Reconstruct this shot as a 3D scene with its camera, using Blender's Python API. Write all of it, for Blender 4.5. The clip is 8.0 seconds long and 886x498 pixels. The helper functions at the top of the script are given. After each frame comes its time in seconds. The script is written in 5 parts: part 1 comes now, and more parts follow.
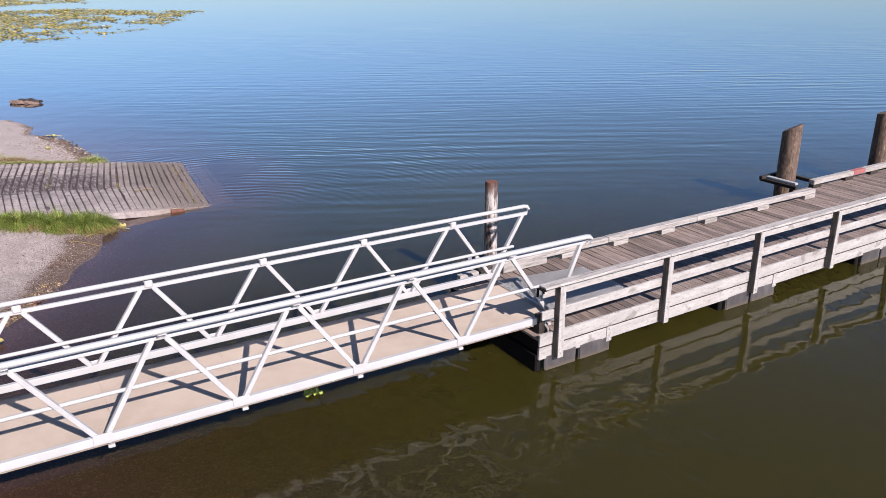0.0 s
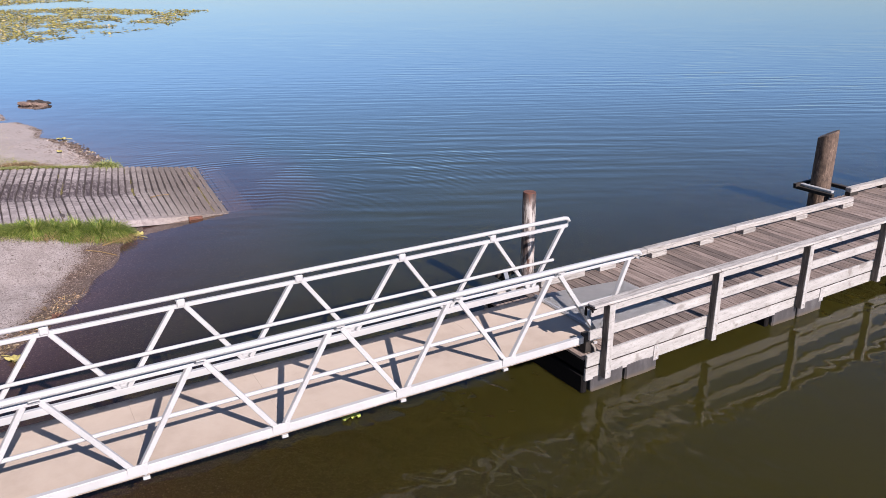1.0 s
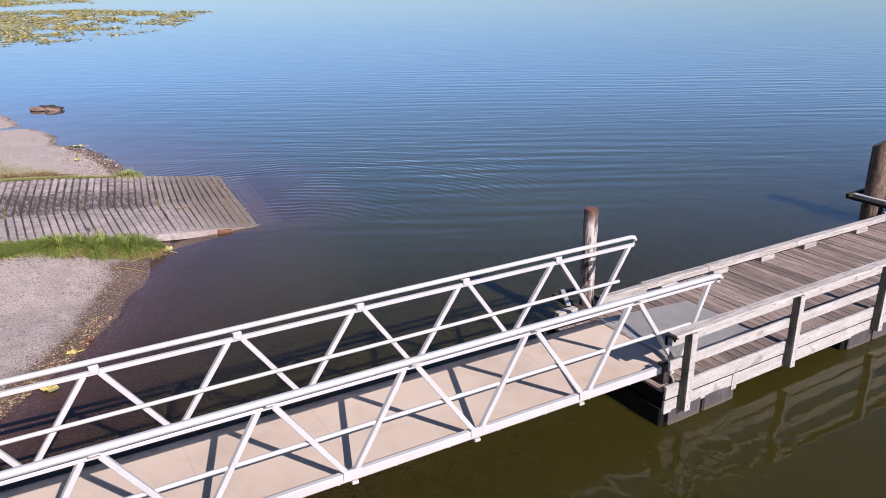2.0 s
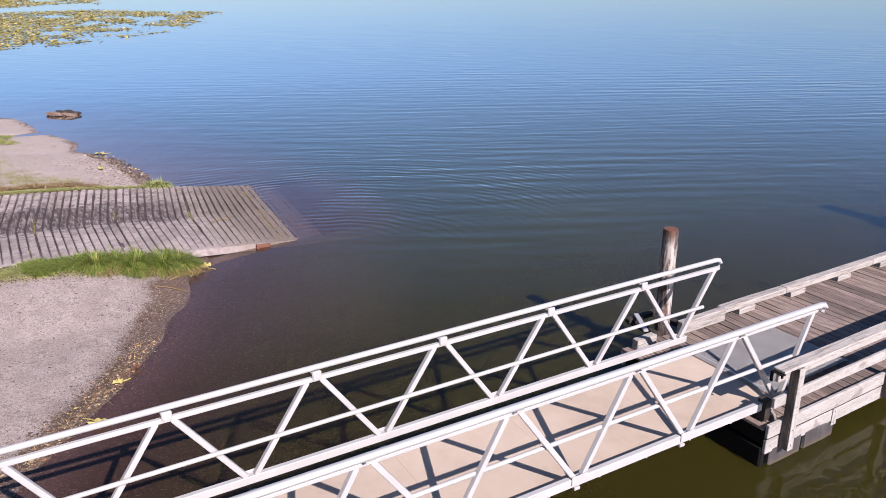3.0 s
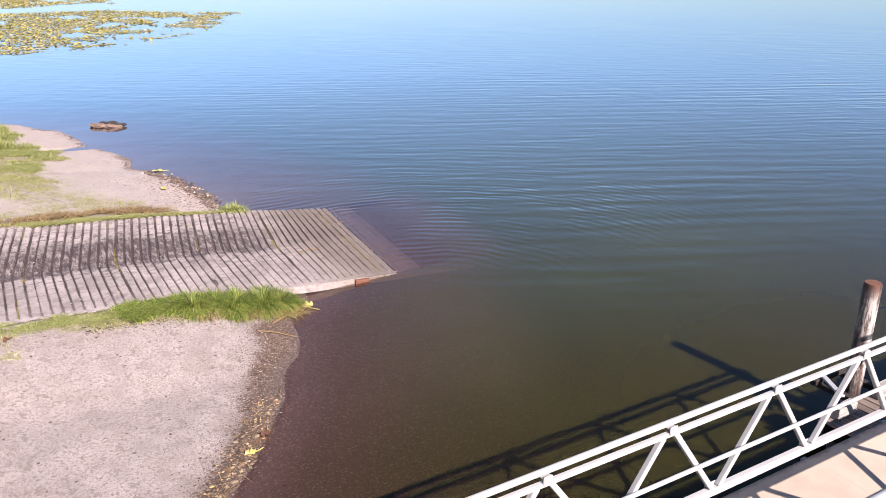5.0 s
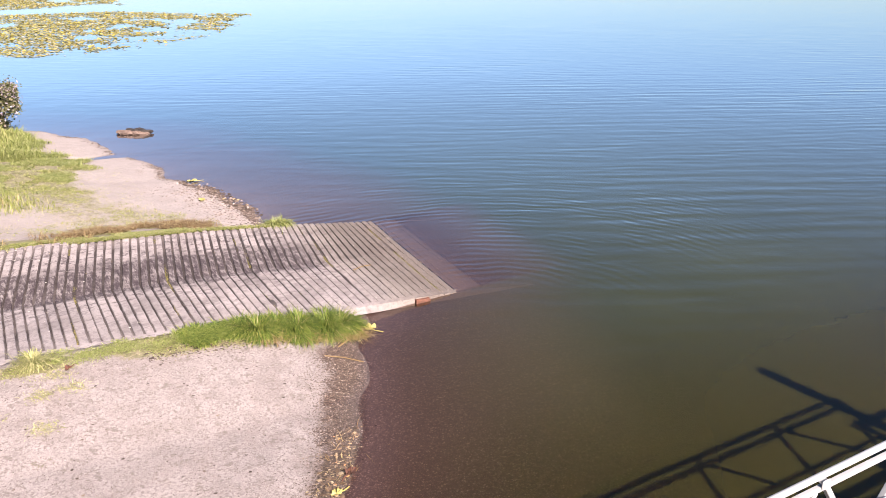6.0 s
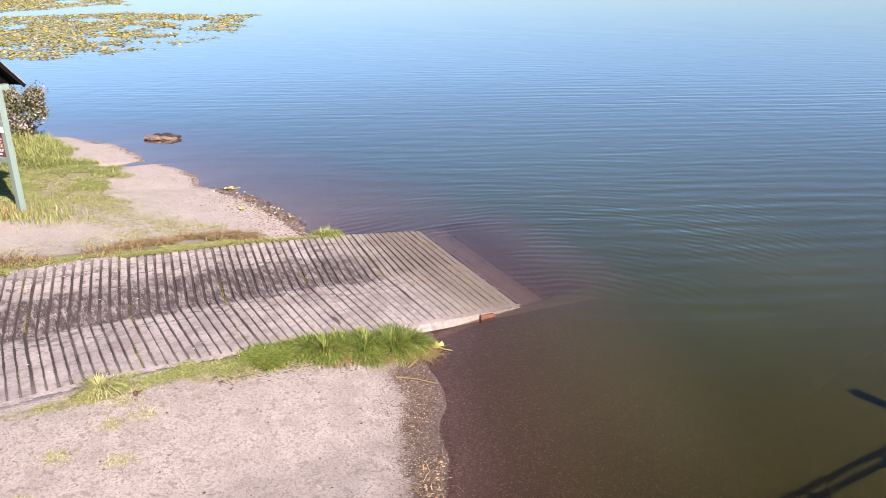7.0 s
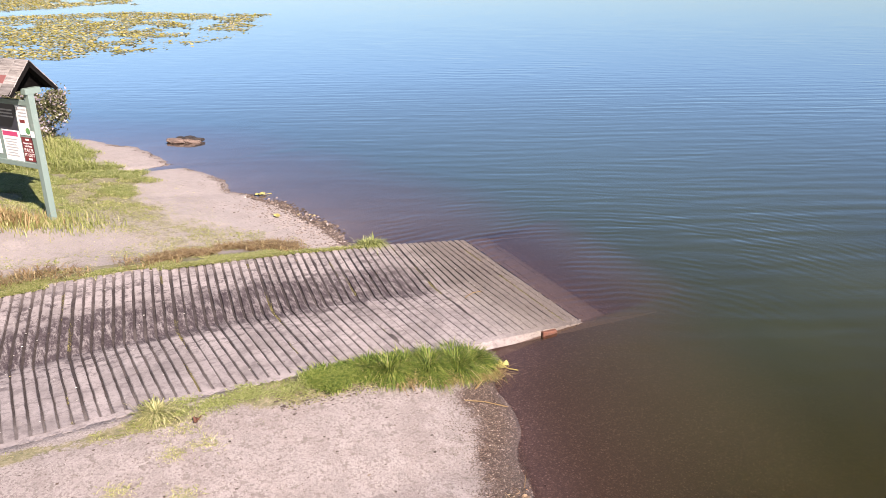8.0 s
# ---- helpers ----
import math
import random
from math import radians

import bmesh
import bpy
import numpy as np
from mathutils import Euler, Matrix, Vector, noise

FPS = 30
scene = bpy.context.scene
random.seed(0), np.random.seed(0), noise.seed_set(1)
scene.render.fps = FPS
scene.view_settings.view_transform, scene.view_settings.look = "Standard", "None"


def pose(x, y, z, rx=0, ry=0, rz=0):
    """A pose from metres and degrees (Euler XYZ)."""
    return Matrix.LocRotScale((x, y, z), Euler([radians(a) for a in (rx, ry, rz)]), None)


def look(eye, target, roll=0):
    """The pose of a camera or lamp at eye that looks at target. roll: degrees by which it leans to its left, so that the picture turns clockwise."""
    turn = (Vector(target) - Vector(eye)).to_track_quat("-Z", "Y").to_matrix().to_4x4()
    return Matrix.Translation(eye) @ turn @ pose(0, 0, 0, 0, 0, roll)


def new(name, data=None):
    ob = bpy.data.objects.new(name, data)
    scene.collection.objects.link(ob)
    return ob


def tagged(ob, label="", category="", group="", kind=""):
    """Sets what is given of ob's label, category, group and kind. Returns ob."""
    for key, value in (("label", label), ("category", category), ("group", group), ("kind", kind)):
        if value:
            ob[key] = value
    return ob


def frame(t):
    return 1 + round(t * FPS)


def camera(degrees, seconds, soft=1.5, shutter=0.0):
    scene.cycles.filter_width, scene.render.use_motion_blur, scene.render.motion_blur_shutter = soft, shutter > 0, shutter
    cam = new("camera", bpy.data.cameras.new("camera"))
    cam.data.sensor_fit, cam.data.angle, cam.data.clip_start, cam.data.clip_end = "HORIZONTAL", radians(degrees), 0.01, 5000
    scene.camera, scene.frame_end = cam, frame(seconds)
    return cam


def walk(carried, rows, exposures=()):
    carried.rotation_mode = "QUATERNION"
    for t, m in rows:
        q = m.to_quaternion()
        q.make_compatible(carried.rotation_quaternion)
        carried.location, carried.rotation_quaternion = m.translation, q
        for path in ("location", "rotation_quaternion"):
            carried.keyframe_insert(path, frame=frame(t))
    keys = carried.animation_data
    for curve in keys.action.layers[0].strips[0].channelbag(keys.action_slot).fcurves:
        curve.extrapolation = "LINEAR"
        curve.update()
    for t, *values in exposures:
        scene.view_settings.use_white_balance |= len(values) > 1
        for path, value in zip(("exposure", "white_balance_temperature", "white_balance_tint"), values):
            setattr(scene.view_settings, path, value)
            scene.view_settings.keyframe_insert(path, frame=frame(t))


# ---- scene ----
cam = camera(58.4, 8.0, soft=0.75)
PATH = [
    (0, (-6.559, -7.563, 5.521), (-5.577, -5.967, 4.824), -0.4),
    (0.5, (-6.632, -7.244, 5.536), (-5.65, -5.647, 4.838), -0.4),
    (1, (-6.751, -6.811, 5.555), (-5.77, -5.215, 4.856), -0.3),
    (1.5, (-6.894, -6.291, 5.581), (-5.913, -4.695, 4.881), -0.4),
    (3, (-7.492, -4.567, 5.68), (-6.513, -2.97, 4.978), -0.5),
    (3.5, (-7.711, -3.998, 5.721), (-6.735, -2.401, 5.016), -0.5),
    (4, (-7.973, -3.439, 5.79), (-6.996, -1.842, 5.084), -0.5),
    (4.5, (-8.279, -2.853, 5.873), (-7.303, -1.258, 5.166), -0.5),
    (6, (-9.27, -1.124, 6.095), (-8.294, 0.472, 5.387), -0.4),
    (6.5, (-9.608, -0.58, 6.139), (-8.634, 1.018, 5.432), -0.5),
    (7, (-9.937, -0.038, 6.175), (-8.964, 1.559, 5.464), -0.6),
    (7.5, (-10.205, 0.526, 6.156), (-9.232, 2.123, 5.446), -0.6),
    (8, (-10.424, 1.098, 6.146), (-9.452, 2.695, 5.435), -0.5),
]
EXPOSURES = [(0, 1.08, 6000, 16), (1.5, 1.06, 6000, 17), (3.2, 1.13, 6100, 20), (4.5, 1.42, 6250, 19), (6.0, 1.69, 6550, 17), (7.0, 1.55, 6500, 16), (8, 1.50, 6550, 16)]
walk(cam, [(t, look(eye, target, roll)) for t, eye, target, roll in PATH], EXPOSURES)

# ---------------------------------------------------------------- light
world = bpy.data.worlds.new("world")
scene.world = world
world.use_nodes = True
wn = world.node_tree.nodes
sky = wn.new("ShaderNodeTexSky")
sky.sky_type = "NISHITA"
sky.sun_disc = False
sky.sun_elevation = radians(36.1)
sky.sun_rotation = radians(176)
sky.air_density, sky.dust_density, sky.ozone_density = 0.85, 0.22, 4.7
wn["Background"].inputs["Strength"].default_value = 0.058
world.node_tree.links.new(sky.outputs[0], wn["Background"].inputs[0])

sun_data = bpy.data.lights.new("sun", "SUN")
sun_data.energy, sun_data.angle, sun_data.color = 4.9, radians(0.53), (1.0, 0.88, 0.76)
sun = new("sun", sun_data)
sun.matrix_world = look((1.7, -29, 21.2), (0, 0, 0))


# ---------------------------------------------------------------- materials
def val_noise(x, y, seed=0):
    """Smooth value noise in 0..1 on numpy arrays."""
    xi, yi = np.floor(x).astype(np.int64), np.floor(y).astype(np.int64)
    fx, fy = x - xi, y - yi
    fx, fy = fx * fx * (3 - 2 * fx), fy * fy * (3 - 2 * fy)

    def h(a, b):
        n = (a * 374761393 + b * 668265263 + seed * 1442695041) & 0x7FFFFFFF
        n = ((n ^ (n >> 13)) * 1274126177) & 0x7FFFFFFF
        return ((n ^ (n >> 16)) & 0xFFFF) / 65535.0
    return (h(xi, yi) * (1 - fx) + h(xi + 1, yi) * fx) * (1 - fy) + (h(xi, yi + 1) * (1 - fx) + h(xi + 1, yi + 1) * fx) * fy


def fbm(x, y, seed=0, octaves=4):
    x, y = np.asarray(x, float), np.asarray(y, float)
    s, a, t = 0, 0.5, 0
    for k in range(octaves):
        s, t = s + a * val_noise(x * 2 ** k + 17 * k, y * 2 ** k + 31 * k, seed + k), t + a
        a *= 0.5
    return s / t


class Mat:
    """A node material with short calls for its nodes."""

    def __init__(self, name, rough=0.7, metal=0.0, spec=0.5):
        self.m = bpy.data.materials.new(name)
        self.m.use_nodes = True
        self.t = self.m.node_tree
        self.b = self.t.nodes["Principled BSDF"]
        self.b.inputs["Roughness"].default_value = rough
        self.b.inputs["Metallic"].default_value = metal
        self.b.inputs["Specular IOR Level"].default_value = spec

    def node(self, kind, **kw):
        n = self.t.nodes.new(kind)
        for k, v in kw.items():
            n.inputs[k.replace("_", " ")].default_value = v
        return n

    def link(self, a, b):
        self.t.links.new(a, b)

    def coords(self, kind="Object", scale=(1, 1, 1), rot=(0, 0, 0)):
        mp = self.node("ShaderNodeMapping")
        mp.inputs["Scale"].default_value = scale
        mp.inputs["Rotation"].default_value = rot
        if kind == "Position":
            self.link(self.node("ShaderNodeNewGeometry").outputs["Position"], mp.inputs["Vector"])
        else:
            self.link(self.node("ShaderNodeTexCoord").outputs[kind], mp.inputs["Vector"])
        return mp.outputs[0]

    def noise(self, vec, scale, detail=4, rough=0.6, distortion=0.0):
        n = self.node("ShaderNodeTexNoise", Scale=scale, Detail=detail, Roughness=rough, Distortion=distortion)
        self.link(vec, n.inputs["Vector"])
        return n.outputs["Fac"]

    def ramp(self, fac, stops):
        r = self.node("ShaderNodeValToRGB")
        el = r.color_ramp.elements
        while len(el) < len(stops):
            el.new(0.5)
        for e, (p, c) in zip(el, stops):
            e.position = p
            e.color = (*c, 1) if len(c) == 3 else c
        self.link(fac, r.inputs[0])
        return r.outputs[0]

    def mix(self, fac, a, b, blend="MIX"):
        n = self.t.nodes.new("ShaderNodeMix")
        n.data_type, n.blend_type = "RGBA", blend
        for s, v in ((n.inputs[0], fac), (n.inputs[6], a), (n.inputs[7], b)):
            if isinstance(v, (int, float)):
                s.default_value = v
            elif isinstance(v, tuple):
                s.default_value = (*v, 1)
            else:
                self.link(v, s)
        return n.outputs[2]

    def math(self, op, a, b=0.0, c=0.0):
        n = self.t.nodes.new("ShaderNodeMath")
        n.operation = op
        for s, v in zip(n.inputs, (a, b, c)):
            if isinstance(v, (int, float)):
                s.default_value = v
            else:
                self.link(v, s)
        return n.outputs[0]

    def smooth(self, v, lo, hi):
        n = self.node("ShaderNodeMapRange")
        n.interpolation_type = "SMOOTHSTEP"
        self.link(v, n.inputs[0])
        n.inputs[1].default_value, n.inputs[2].default_value = lo, hi
        return n.outputs[0]

    def random(self):
        return self.node("ShaderNodeObjectInfo").outputs["Random"]

    def island(self):
        return self.node("ShaderNodeNewGeometry").outputs["Random Per Island"]

    def color(self, c):
        self.link(c, self.b.inputs["Base Color"])
        return self

    def roughness(self, r):
        self.link(r, self.b.inputs["Roughness"])
        return self

    def bump(self, h, dist=0.002, strength=1.0):
        n = self.node("ShaderNodeBump", Strength=strength, Distance=dist)
        self.link(h, n.inputs["Height"])
        self.link(n.outputs[0], self.b.inputs["Normal"])
        return self


def wood_mat(name, dark, mid, light, spread=0.5, rough=0.85, moss=0.0, grime=0.0, pits=0.0):
    m = Mat(name, rough)
    v = m.coords("Object", (1.2, 14, 14))
    off = m.node("ShaderNodeVectorMath")
    off.operation = "ADD"
    m.link(v, off.inputs[0])
    r = m.math("MULTIPLY", m.random(), 37.0)
    m.link(r, off.inputs[1])
    v = off.outputs[0]
    g = m.noise(v, 2.2, 6, 0.65, 0.6)
    fine = m.noise(v, 11, 4, 0.7)
    c = m.ramp(g, [(0.25, dark), (0.5, mid), (0.78, light)])
    c = m.mix(m.math("MULTIPLY", fine, 0.35), c, m.mix(0.5, c, dark), "MIX")
    shade = m.ramp(m.random(), [(0.0, (1 - spread,) * 3), (0.5, (1.0, 0.99, 0.97)), (1.0, (1 + spread * 0.5,) * 3)])
    c = m.mix(1.0, c, shade, "MULTIPLY")
    spots = m.noise(m.coords("Object", (3, 5, 5)), 3.0, 5, 0.7)
    c = m.mix(m.math("MULTIPLY", m.smooth(spots, 0.54, 0.70), 0.5), c, dark)
    cracks = m.smooth(m.noise(m.coords("Object", (0.7, 30, 30)), 2.0, 3, 0.5), 0.60, 0.68)
    c = m.mix(m.math("MULTIPLY", cracks, 0.5), c, tuple(x * 0.35 for x in dark))
    if grime:
        gr = m.smooth(m.noise(m.coords("Position", (0.35, 3.0, 5.0)), 4.0, 8, 0.8), 0.50, 0.64)
        c = m.mix(m.math("MULTIPLY", gr, grime), c, (0.12, 0.112, 0.108))
    if pits:
        pt = m.noise(m.coords("Position", (1, 1, 0.45)), 16.0, 5, 0.75)
        c = m.mix(m.math("MULTIPLY", m.smooth(pt, 0.50, 0.60), pits), c, dark)
        c = m.mix(m.math("MULTIPLY", m.smooth(pt, 0.42, 0.34), pits), c, tuple(1.25 * q for q in light))
    if moss:
        mo = m.smooth(m.noise(m.coords("Position"), 2.5, 4, 0.7), 0.62, 0.75)
        c = m.mix(m.math("MULTIPLY", mo, moss), c, (0.10, 0.12, 0.03))
    m.color(c)
    m.bump(m.math("SUBTRACT", g, cracks), 0.004, 0.6)
    return m.m


M_DECK = wood_mat("weathered_deck_wood", (0.055, 0.039, 0.033), (0.178, 0.138, 0.121), (0.29, 0.238, 0.213), 0.42)
M_RAIL = wood_mat("silvered_rail_wood", (0.10, 0.09, 0.084), (0.30, 0.285, 0.274), (0.43, 0.415, 0.40), 0.2, grime=0.4)
M_POST = wood_mat("grey_post_wood", (0.03, 0.024, 0.021), (0.085, 0.071, 0.064), (0.19, 0.168, 0.155), 0.15)
M_PILE = wood_mat("brown_pile_wood", (0.03, 0.018, 0.013), (0.10, 0.066, 0.048), (0.21, 0.152, 0.112), 0.1, pits=0.7)
M_LOG = wood_mat("driftwood", (0.010, 0.008, 0.007), (0.022, 0.016, 0.015), (0.09, 0.07, 0.064), 0.1)
M_LOG_PALE = wood_mat("bleached_driftwood", (0.07, 0.045, 0.036), (0.14, 0.098, 0.08), (0.27, 0.20, 0.175), 0.1)
# dark frame timber, deepened further so the dock's shade sits in its colour
M_FRAME = wood_mat("dark_shaded_wood", (0.009, 0.007, 0.006), (0.022, 0.017, 0.014), (0.045, 0.035, 0.03), 0.2)


def paint_white():
    m = Mat("white_painted_aluminium", 0.42)
    n = m.noise(m.coords("Position"), 3.0, 5, 0.6)
    f = m.noise(m.coords("Position"), 38, 4, 0.7)
    c = m.ramp(n, [(0.3, (0.295, 0.295, 0.30)), (0.7, (0.345, 0.345, 0.35))])
    c = m.mix(m.math("MULTIPLY", m.smooth(f, 0.60, 0.78), 0.45), c, (0.42, 0.40, 0.37))
    m.color(c).roughness(m.math("MULTIPLY_ADD", f, 0.3, 0.28)).bump(f, 0.0008, 0.5)
    return m.m


def metal_pipe():
    m = Mat("brushed_aluminium", 0.34, 0.35)
    n = m.noise(m.coords("Object", (1, 30, 30)), 2.0, 4, 0.6)
    m.color(m.ramp(n, [(0.3, (0.36, 0.365, 0.375)), (0.7, (0.43, 0.435, 0.44))]))
    m.roughness(m.math("MULTIPLY_ADD", n, 0.25, 0.32)).bump(n, 0.0006, 0.5)
    return m.m


def plate_grey():
    m = Mat("grey_checker_plate", 0.55, 0.25)
    n = m.noise(m.coords("Position"), 2.2, 5, 0.65)
    f = m.noise(m.coords("Position"), 60, 3, 0.7)
    c = m.ramp(n, [(0.3, (0.40, 0.39, 0.385)), (0.7, (0.50, 0.49, 0.475))])
    c = m.mix(m.math("MULTIPLY", m.smooth(f, 0.6, 0.75), 0.3), c, (0.27, 0.25, 0.24))
    m.color(c).bump(f, 0.0015, 0.5)
    return m.m


def deck_beige():
    m = Mat("beige_grit_deck", 0.9)
    n = m.noise(m.coords("Position"), 1.1, 6, 0.65)
    f = m.noise(m.coords("Position"), 90, 3, 0.8)
    c = m.ramp(n, [(0.28, (0.292, 0.236, 0.190)), (0.5, (0.358, 0.295, 0.242)), (0.75, (0.398, 0.337, 0.28))])
    st = m.smooth(m.noise(m.coords("Position", (1, 2.5, 1)), 3.3, 6, 0.75), 0.60, 0.72)
    c = m.mix(m.math("MULTIPLY", st, 0.35), c, (0.27, 0.22, 0.18))
    c = m.mix(m.math("MULTIPLY", m.smooth(f, 0.55, 0.75), 0.3), c, (0.33, 0.28, 0.24))
    # brown dirt along the near chord; at the far chord it deepens the shadow band
    sep = m.node("ShaderNodeSeparateXYZ")
    m.link(m.node("ShaderNodeNewGeometry").outputs["Position"], sep.inputs[0])
    across = m.math("MULTIPLY_ADD", sep.outputs["X"], 0.0297, sep.outputs["Y"])
    off = m.math("ABSOLUTE", m.math("SUBTRACT", across, 1.132))
    edge_brown = m.smooth(m.math("MULTIPLY_ADD", m.noise(m.coords("Position"), 6.0, 5, 0.75), 0.30, off), 0.86, 0.94)
    c = m.mix(m.math("MULTIPLY", edge_brown, 0.55), c, (0.13, 0.085, 0.06))
    m.color(c).bump(f, 0.002, 0.6)
    return m.m


def float_mat():
    m = Mat("scuffed_float_shell", 0.6)
    z = m.node("ShaderNodeSeparateXYZ")
    m.link(m.node("ShaderNodeNewGeometry").outputs["Position"], z.inputs[0])
    n = m.noise(m.coords("Position", (1, 1, 0.4)), 4.0, 6, 0.7)
    f = m.noise(m.coords("Position", (3, 3, 25)), 5.0, 4, 0.7)
    c = m.ramp(n, [(0.3, (0.02, 0.017, 0.018)), (0.52, (0.045, 0.041, 0.043)), (0.72, (0.085, 0.08, 0.08))])
    c = m.mix(m.math("MULTIPLY", m.smooth(f, 0.5, 0.7), 0.5), c, (0.045, 0.038, 0.036))
    slime = m.smooth(m.math("MULTIPLY_ADD", n, 0.06, z.outputs["Z"]), 0.10, 0.04)
    c = m.mix(slime, c, (0.07, 0.055, 0.038))
    m.color(c).bump(n, 0.004, 0.5)
    return m.m


def rust_pile():
    m = Mat("rusting_galvanised_steel", 0.6, 0.2)
    z = m.node("ShaderNodeSeparateXYZ")
    m.link(m.node("ShaderNodeNewGeometry").outputs["Position"], z.inputs[0])
    n = m.noise(m.coords("Position", (2.4, 2.4, 0.45)), 4.5, 6, 0.75)
    top = m.smooth(m.math("MULTIPLY_ADD", n, 0.9, z.outputs["Z"]), 2.34, 2.50)
    patch = m.smooth(m.noise(m.coords("Position", (1, 1, 0.35)), 6.0, 5, 0.65), 0.57, 0.66)
    low = m.smooth(z.outputs["Z"], 1.25, 0.9)
    c = m.ramp(n, [(0.40, (0.028, 0.02, 0.019)), (0.5, (0.11, 0.088, 0.082)), (0.58, (0.38, 0.35, 0.33))])
    rust = m.ramp(n, [(0.3, (0.03, 0.014, 0.011)), (0.5, (0.075, 0.033, 0.023)), (0.7, (0.15, 0.075, 0.05))])
    fac = m.math("MAXIMUM", top, m.math("MULTIPLY", patch, m.math("MULTIPLY_ADD", low, 0.5, 0.45)))
    m.color(m.mix(fac, c, rust)).bump(n, 0.004, 0.6)
    return m.m


def concrete_ramp():
    m = Mat("worn_ramp_concrete", 0.9)
    pos = m.coords("Position")
    x = m.node("ShaderNodeSeparateXYZ")
    m.link(m.node("ShaderNodeNewGeometry").outputs["Position"], x.inputs[0])
    n = m.noise(pos, 1.6, 6, 0.65)
    f = m.noise(pos, 40, 4, 0.75)
    c = m.ramp(n, [(0.28, (0.175, 0.150, 0.147)), (0.5, (0.275, 0.239, 0.236)), (0.75, (0.375, 0.333, 0.328))])
    c = m.mix(m.math("MULTIPLY", m.smooth(f, 0.5, 0.72), 0.35), c, (0.24, 0.20, 0.19))
    sh = m.ramp(m.random(), [(0, (0.9, 0.9, 0.9)), (1, (1.07, 1.06, 1.05))])
    c = m.mix(1.0, c, sh, "MULTIPLY")
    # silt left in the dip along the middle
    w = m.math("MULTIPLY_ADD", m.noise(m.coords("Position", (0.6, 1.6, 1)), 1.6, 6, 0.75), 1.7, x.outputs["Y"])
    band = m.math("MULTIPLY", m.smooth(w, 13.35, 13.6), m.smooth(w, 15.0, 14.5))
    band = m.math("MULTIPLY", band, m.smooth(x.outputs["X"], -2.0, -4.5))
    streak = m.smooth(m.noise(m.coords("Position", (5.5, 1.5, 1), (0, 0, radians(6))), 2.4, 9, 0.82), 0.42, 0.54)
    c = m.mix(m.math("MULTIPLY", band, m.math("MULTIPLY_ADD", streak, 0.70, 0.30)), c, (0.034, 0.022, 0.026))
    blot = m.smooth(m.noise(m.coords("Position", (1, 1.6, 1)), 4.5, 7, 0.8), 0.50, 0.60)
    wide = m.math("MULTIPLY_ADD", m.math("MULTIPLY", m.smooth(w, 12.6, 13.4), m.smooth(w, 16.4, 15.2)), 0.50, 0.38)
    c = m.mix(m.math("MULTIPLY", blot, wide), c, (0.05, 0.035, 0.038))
    # cracks and silt lines running down the ramp across the bars
    wob = m.math("MULTIPLY", m.math("SUBTRACT", m.noise(m.coords("Position", (1, 0.01, 0.01)), 1.4, 6, 0.7), 0.5), 0.5)
    for yc, half in ((11.55, 0.016), (12.15, 0.022), (12.62, 0.012), (13.55, 0.012), (14.55, 0.03)):
        off = m.math("ABSOLUTE", m.math("SUBTRACT", m.math("ADD", x.outputs["Y"], wob), yc))
        crk = m.math("MULTIPLY", m.smooth(off, half * 1.6, half * 0.5), m.smooth(m.noise(pos, 5.0 + yc % 1, 3, 0.6), 0.38, 0.52))
        c = m.mix(m.math("MULTIPLY", crk, 0.45), c, (0.09, 0.07, 0.068))
    ln = m.smooth(m.noise(m.coords("Position", (0.8, 9, 1)), 1.3, 6, 0.78), 0.58, 0.66)
    c = m.mix(m.math("MULTIPLY", ln, 0.4), c, (0.15, 0.122, 0.118))
    speck = m.smooth(m.noise(m.coords("Position", (1, 0.8, 1)), 19.0, 7, 0.82), 0.50, 0.60)
    c = m.mix(m.math("MULTIPLY", speck, 0.42), c, (0.105, 0.085, 0.083))
    # gravelly, weedy lower end
    low = m.smooth(m.math("MULTIPLY_ADD", n, 1.2, x.outputs["X"]), -3.4, -1.9)
    c = m.mix(m.math("MULTIPLY", low, 0.65), c, m.ramp(f, [(0.38, (0.07, 0.054, 0.042)), (0.60, (0.25, 0.21, 0.17))]))
    wet = m.smooth(m.math("MULTIPLY_ADD", n, 0.10, x.outputs["Z"]), 0.30, 0.16)
    wet = m.math("MULTIPLY", wet, m.smooth(m.math("MULTIPLY_ADD", x.outputs["Y"], 0.12, x.outputs["X"]), -1.75, -0.9))
    c = m.mix(m.math("MULTIPLY", wet, 0.5), c, (0.075, 0.055, 0.05))
    m.color(c).bump(m.math("ADD", f, n), 0.006, 0.6)
    return m.m


def ramp_dirt():
    m = Mat("groove_silt", 0.95)
    n = m.noise(m.coords("Position"), 14, 5, 0.7)
    big = m.noise(m.coords("Position"), 0.9, 4, 0.6)
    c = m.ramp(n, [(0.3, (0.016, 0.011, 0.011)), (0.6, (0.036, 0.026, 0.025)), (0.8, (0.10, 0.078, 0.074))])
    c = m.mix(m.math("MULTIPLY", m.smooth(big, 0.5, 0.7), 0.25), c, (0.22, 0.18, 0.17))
    y = m.node("ShaderNodeSeparateXYZ")
    m.link(m.node("ShaderNodeNewGeometry").outputs["Position"], y.inputs[0])
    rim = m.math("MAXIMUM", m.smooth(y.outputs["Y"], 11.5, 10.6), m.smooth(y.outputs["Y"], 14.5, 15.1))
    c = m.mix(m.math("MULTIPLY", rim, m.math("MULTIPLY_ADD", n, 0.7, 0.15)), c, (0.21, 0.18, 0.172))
    m.color(c).bump(n, 0.006)
    return m.m


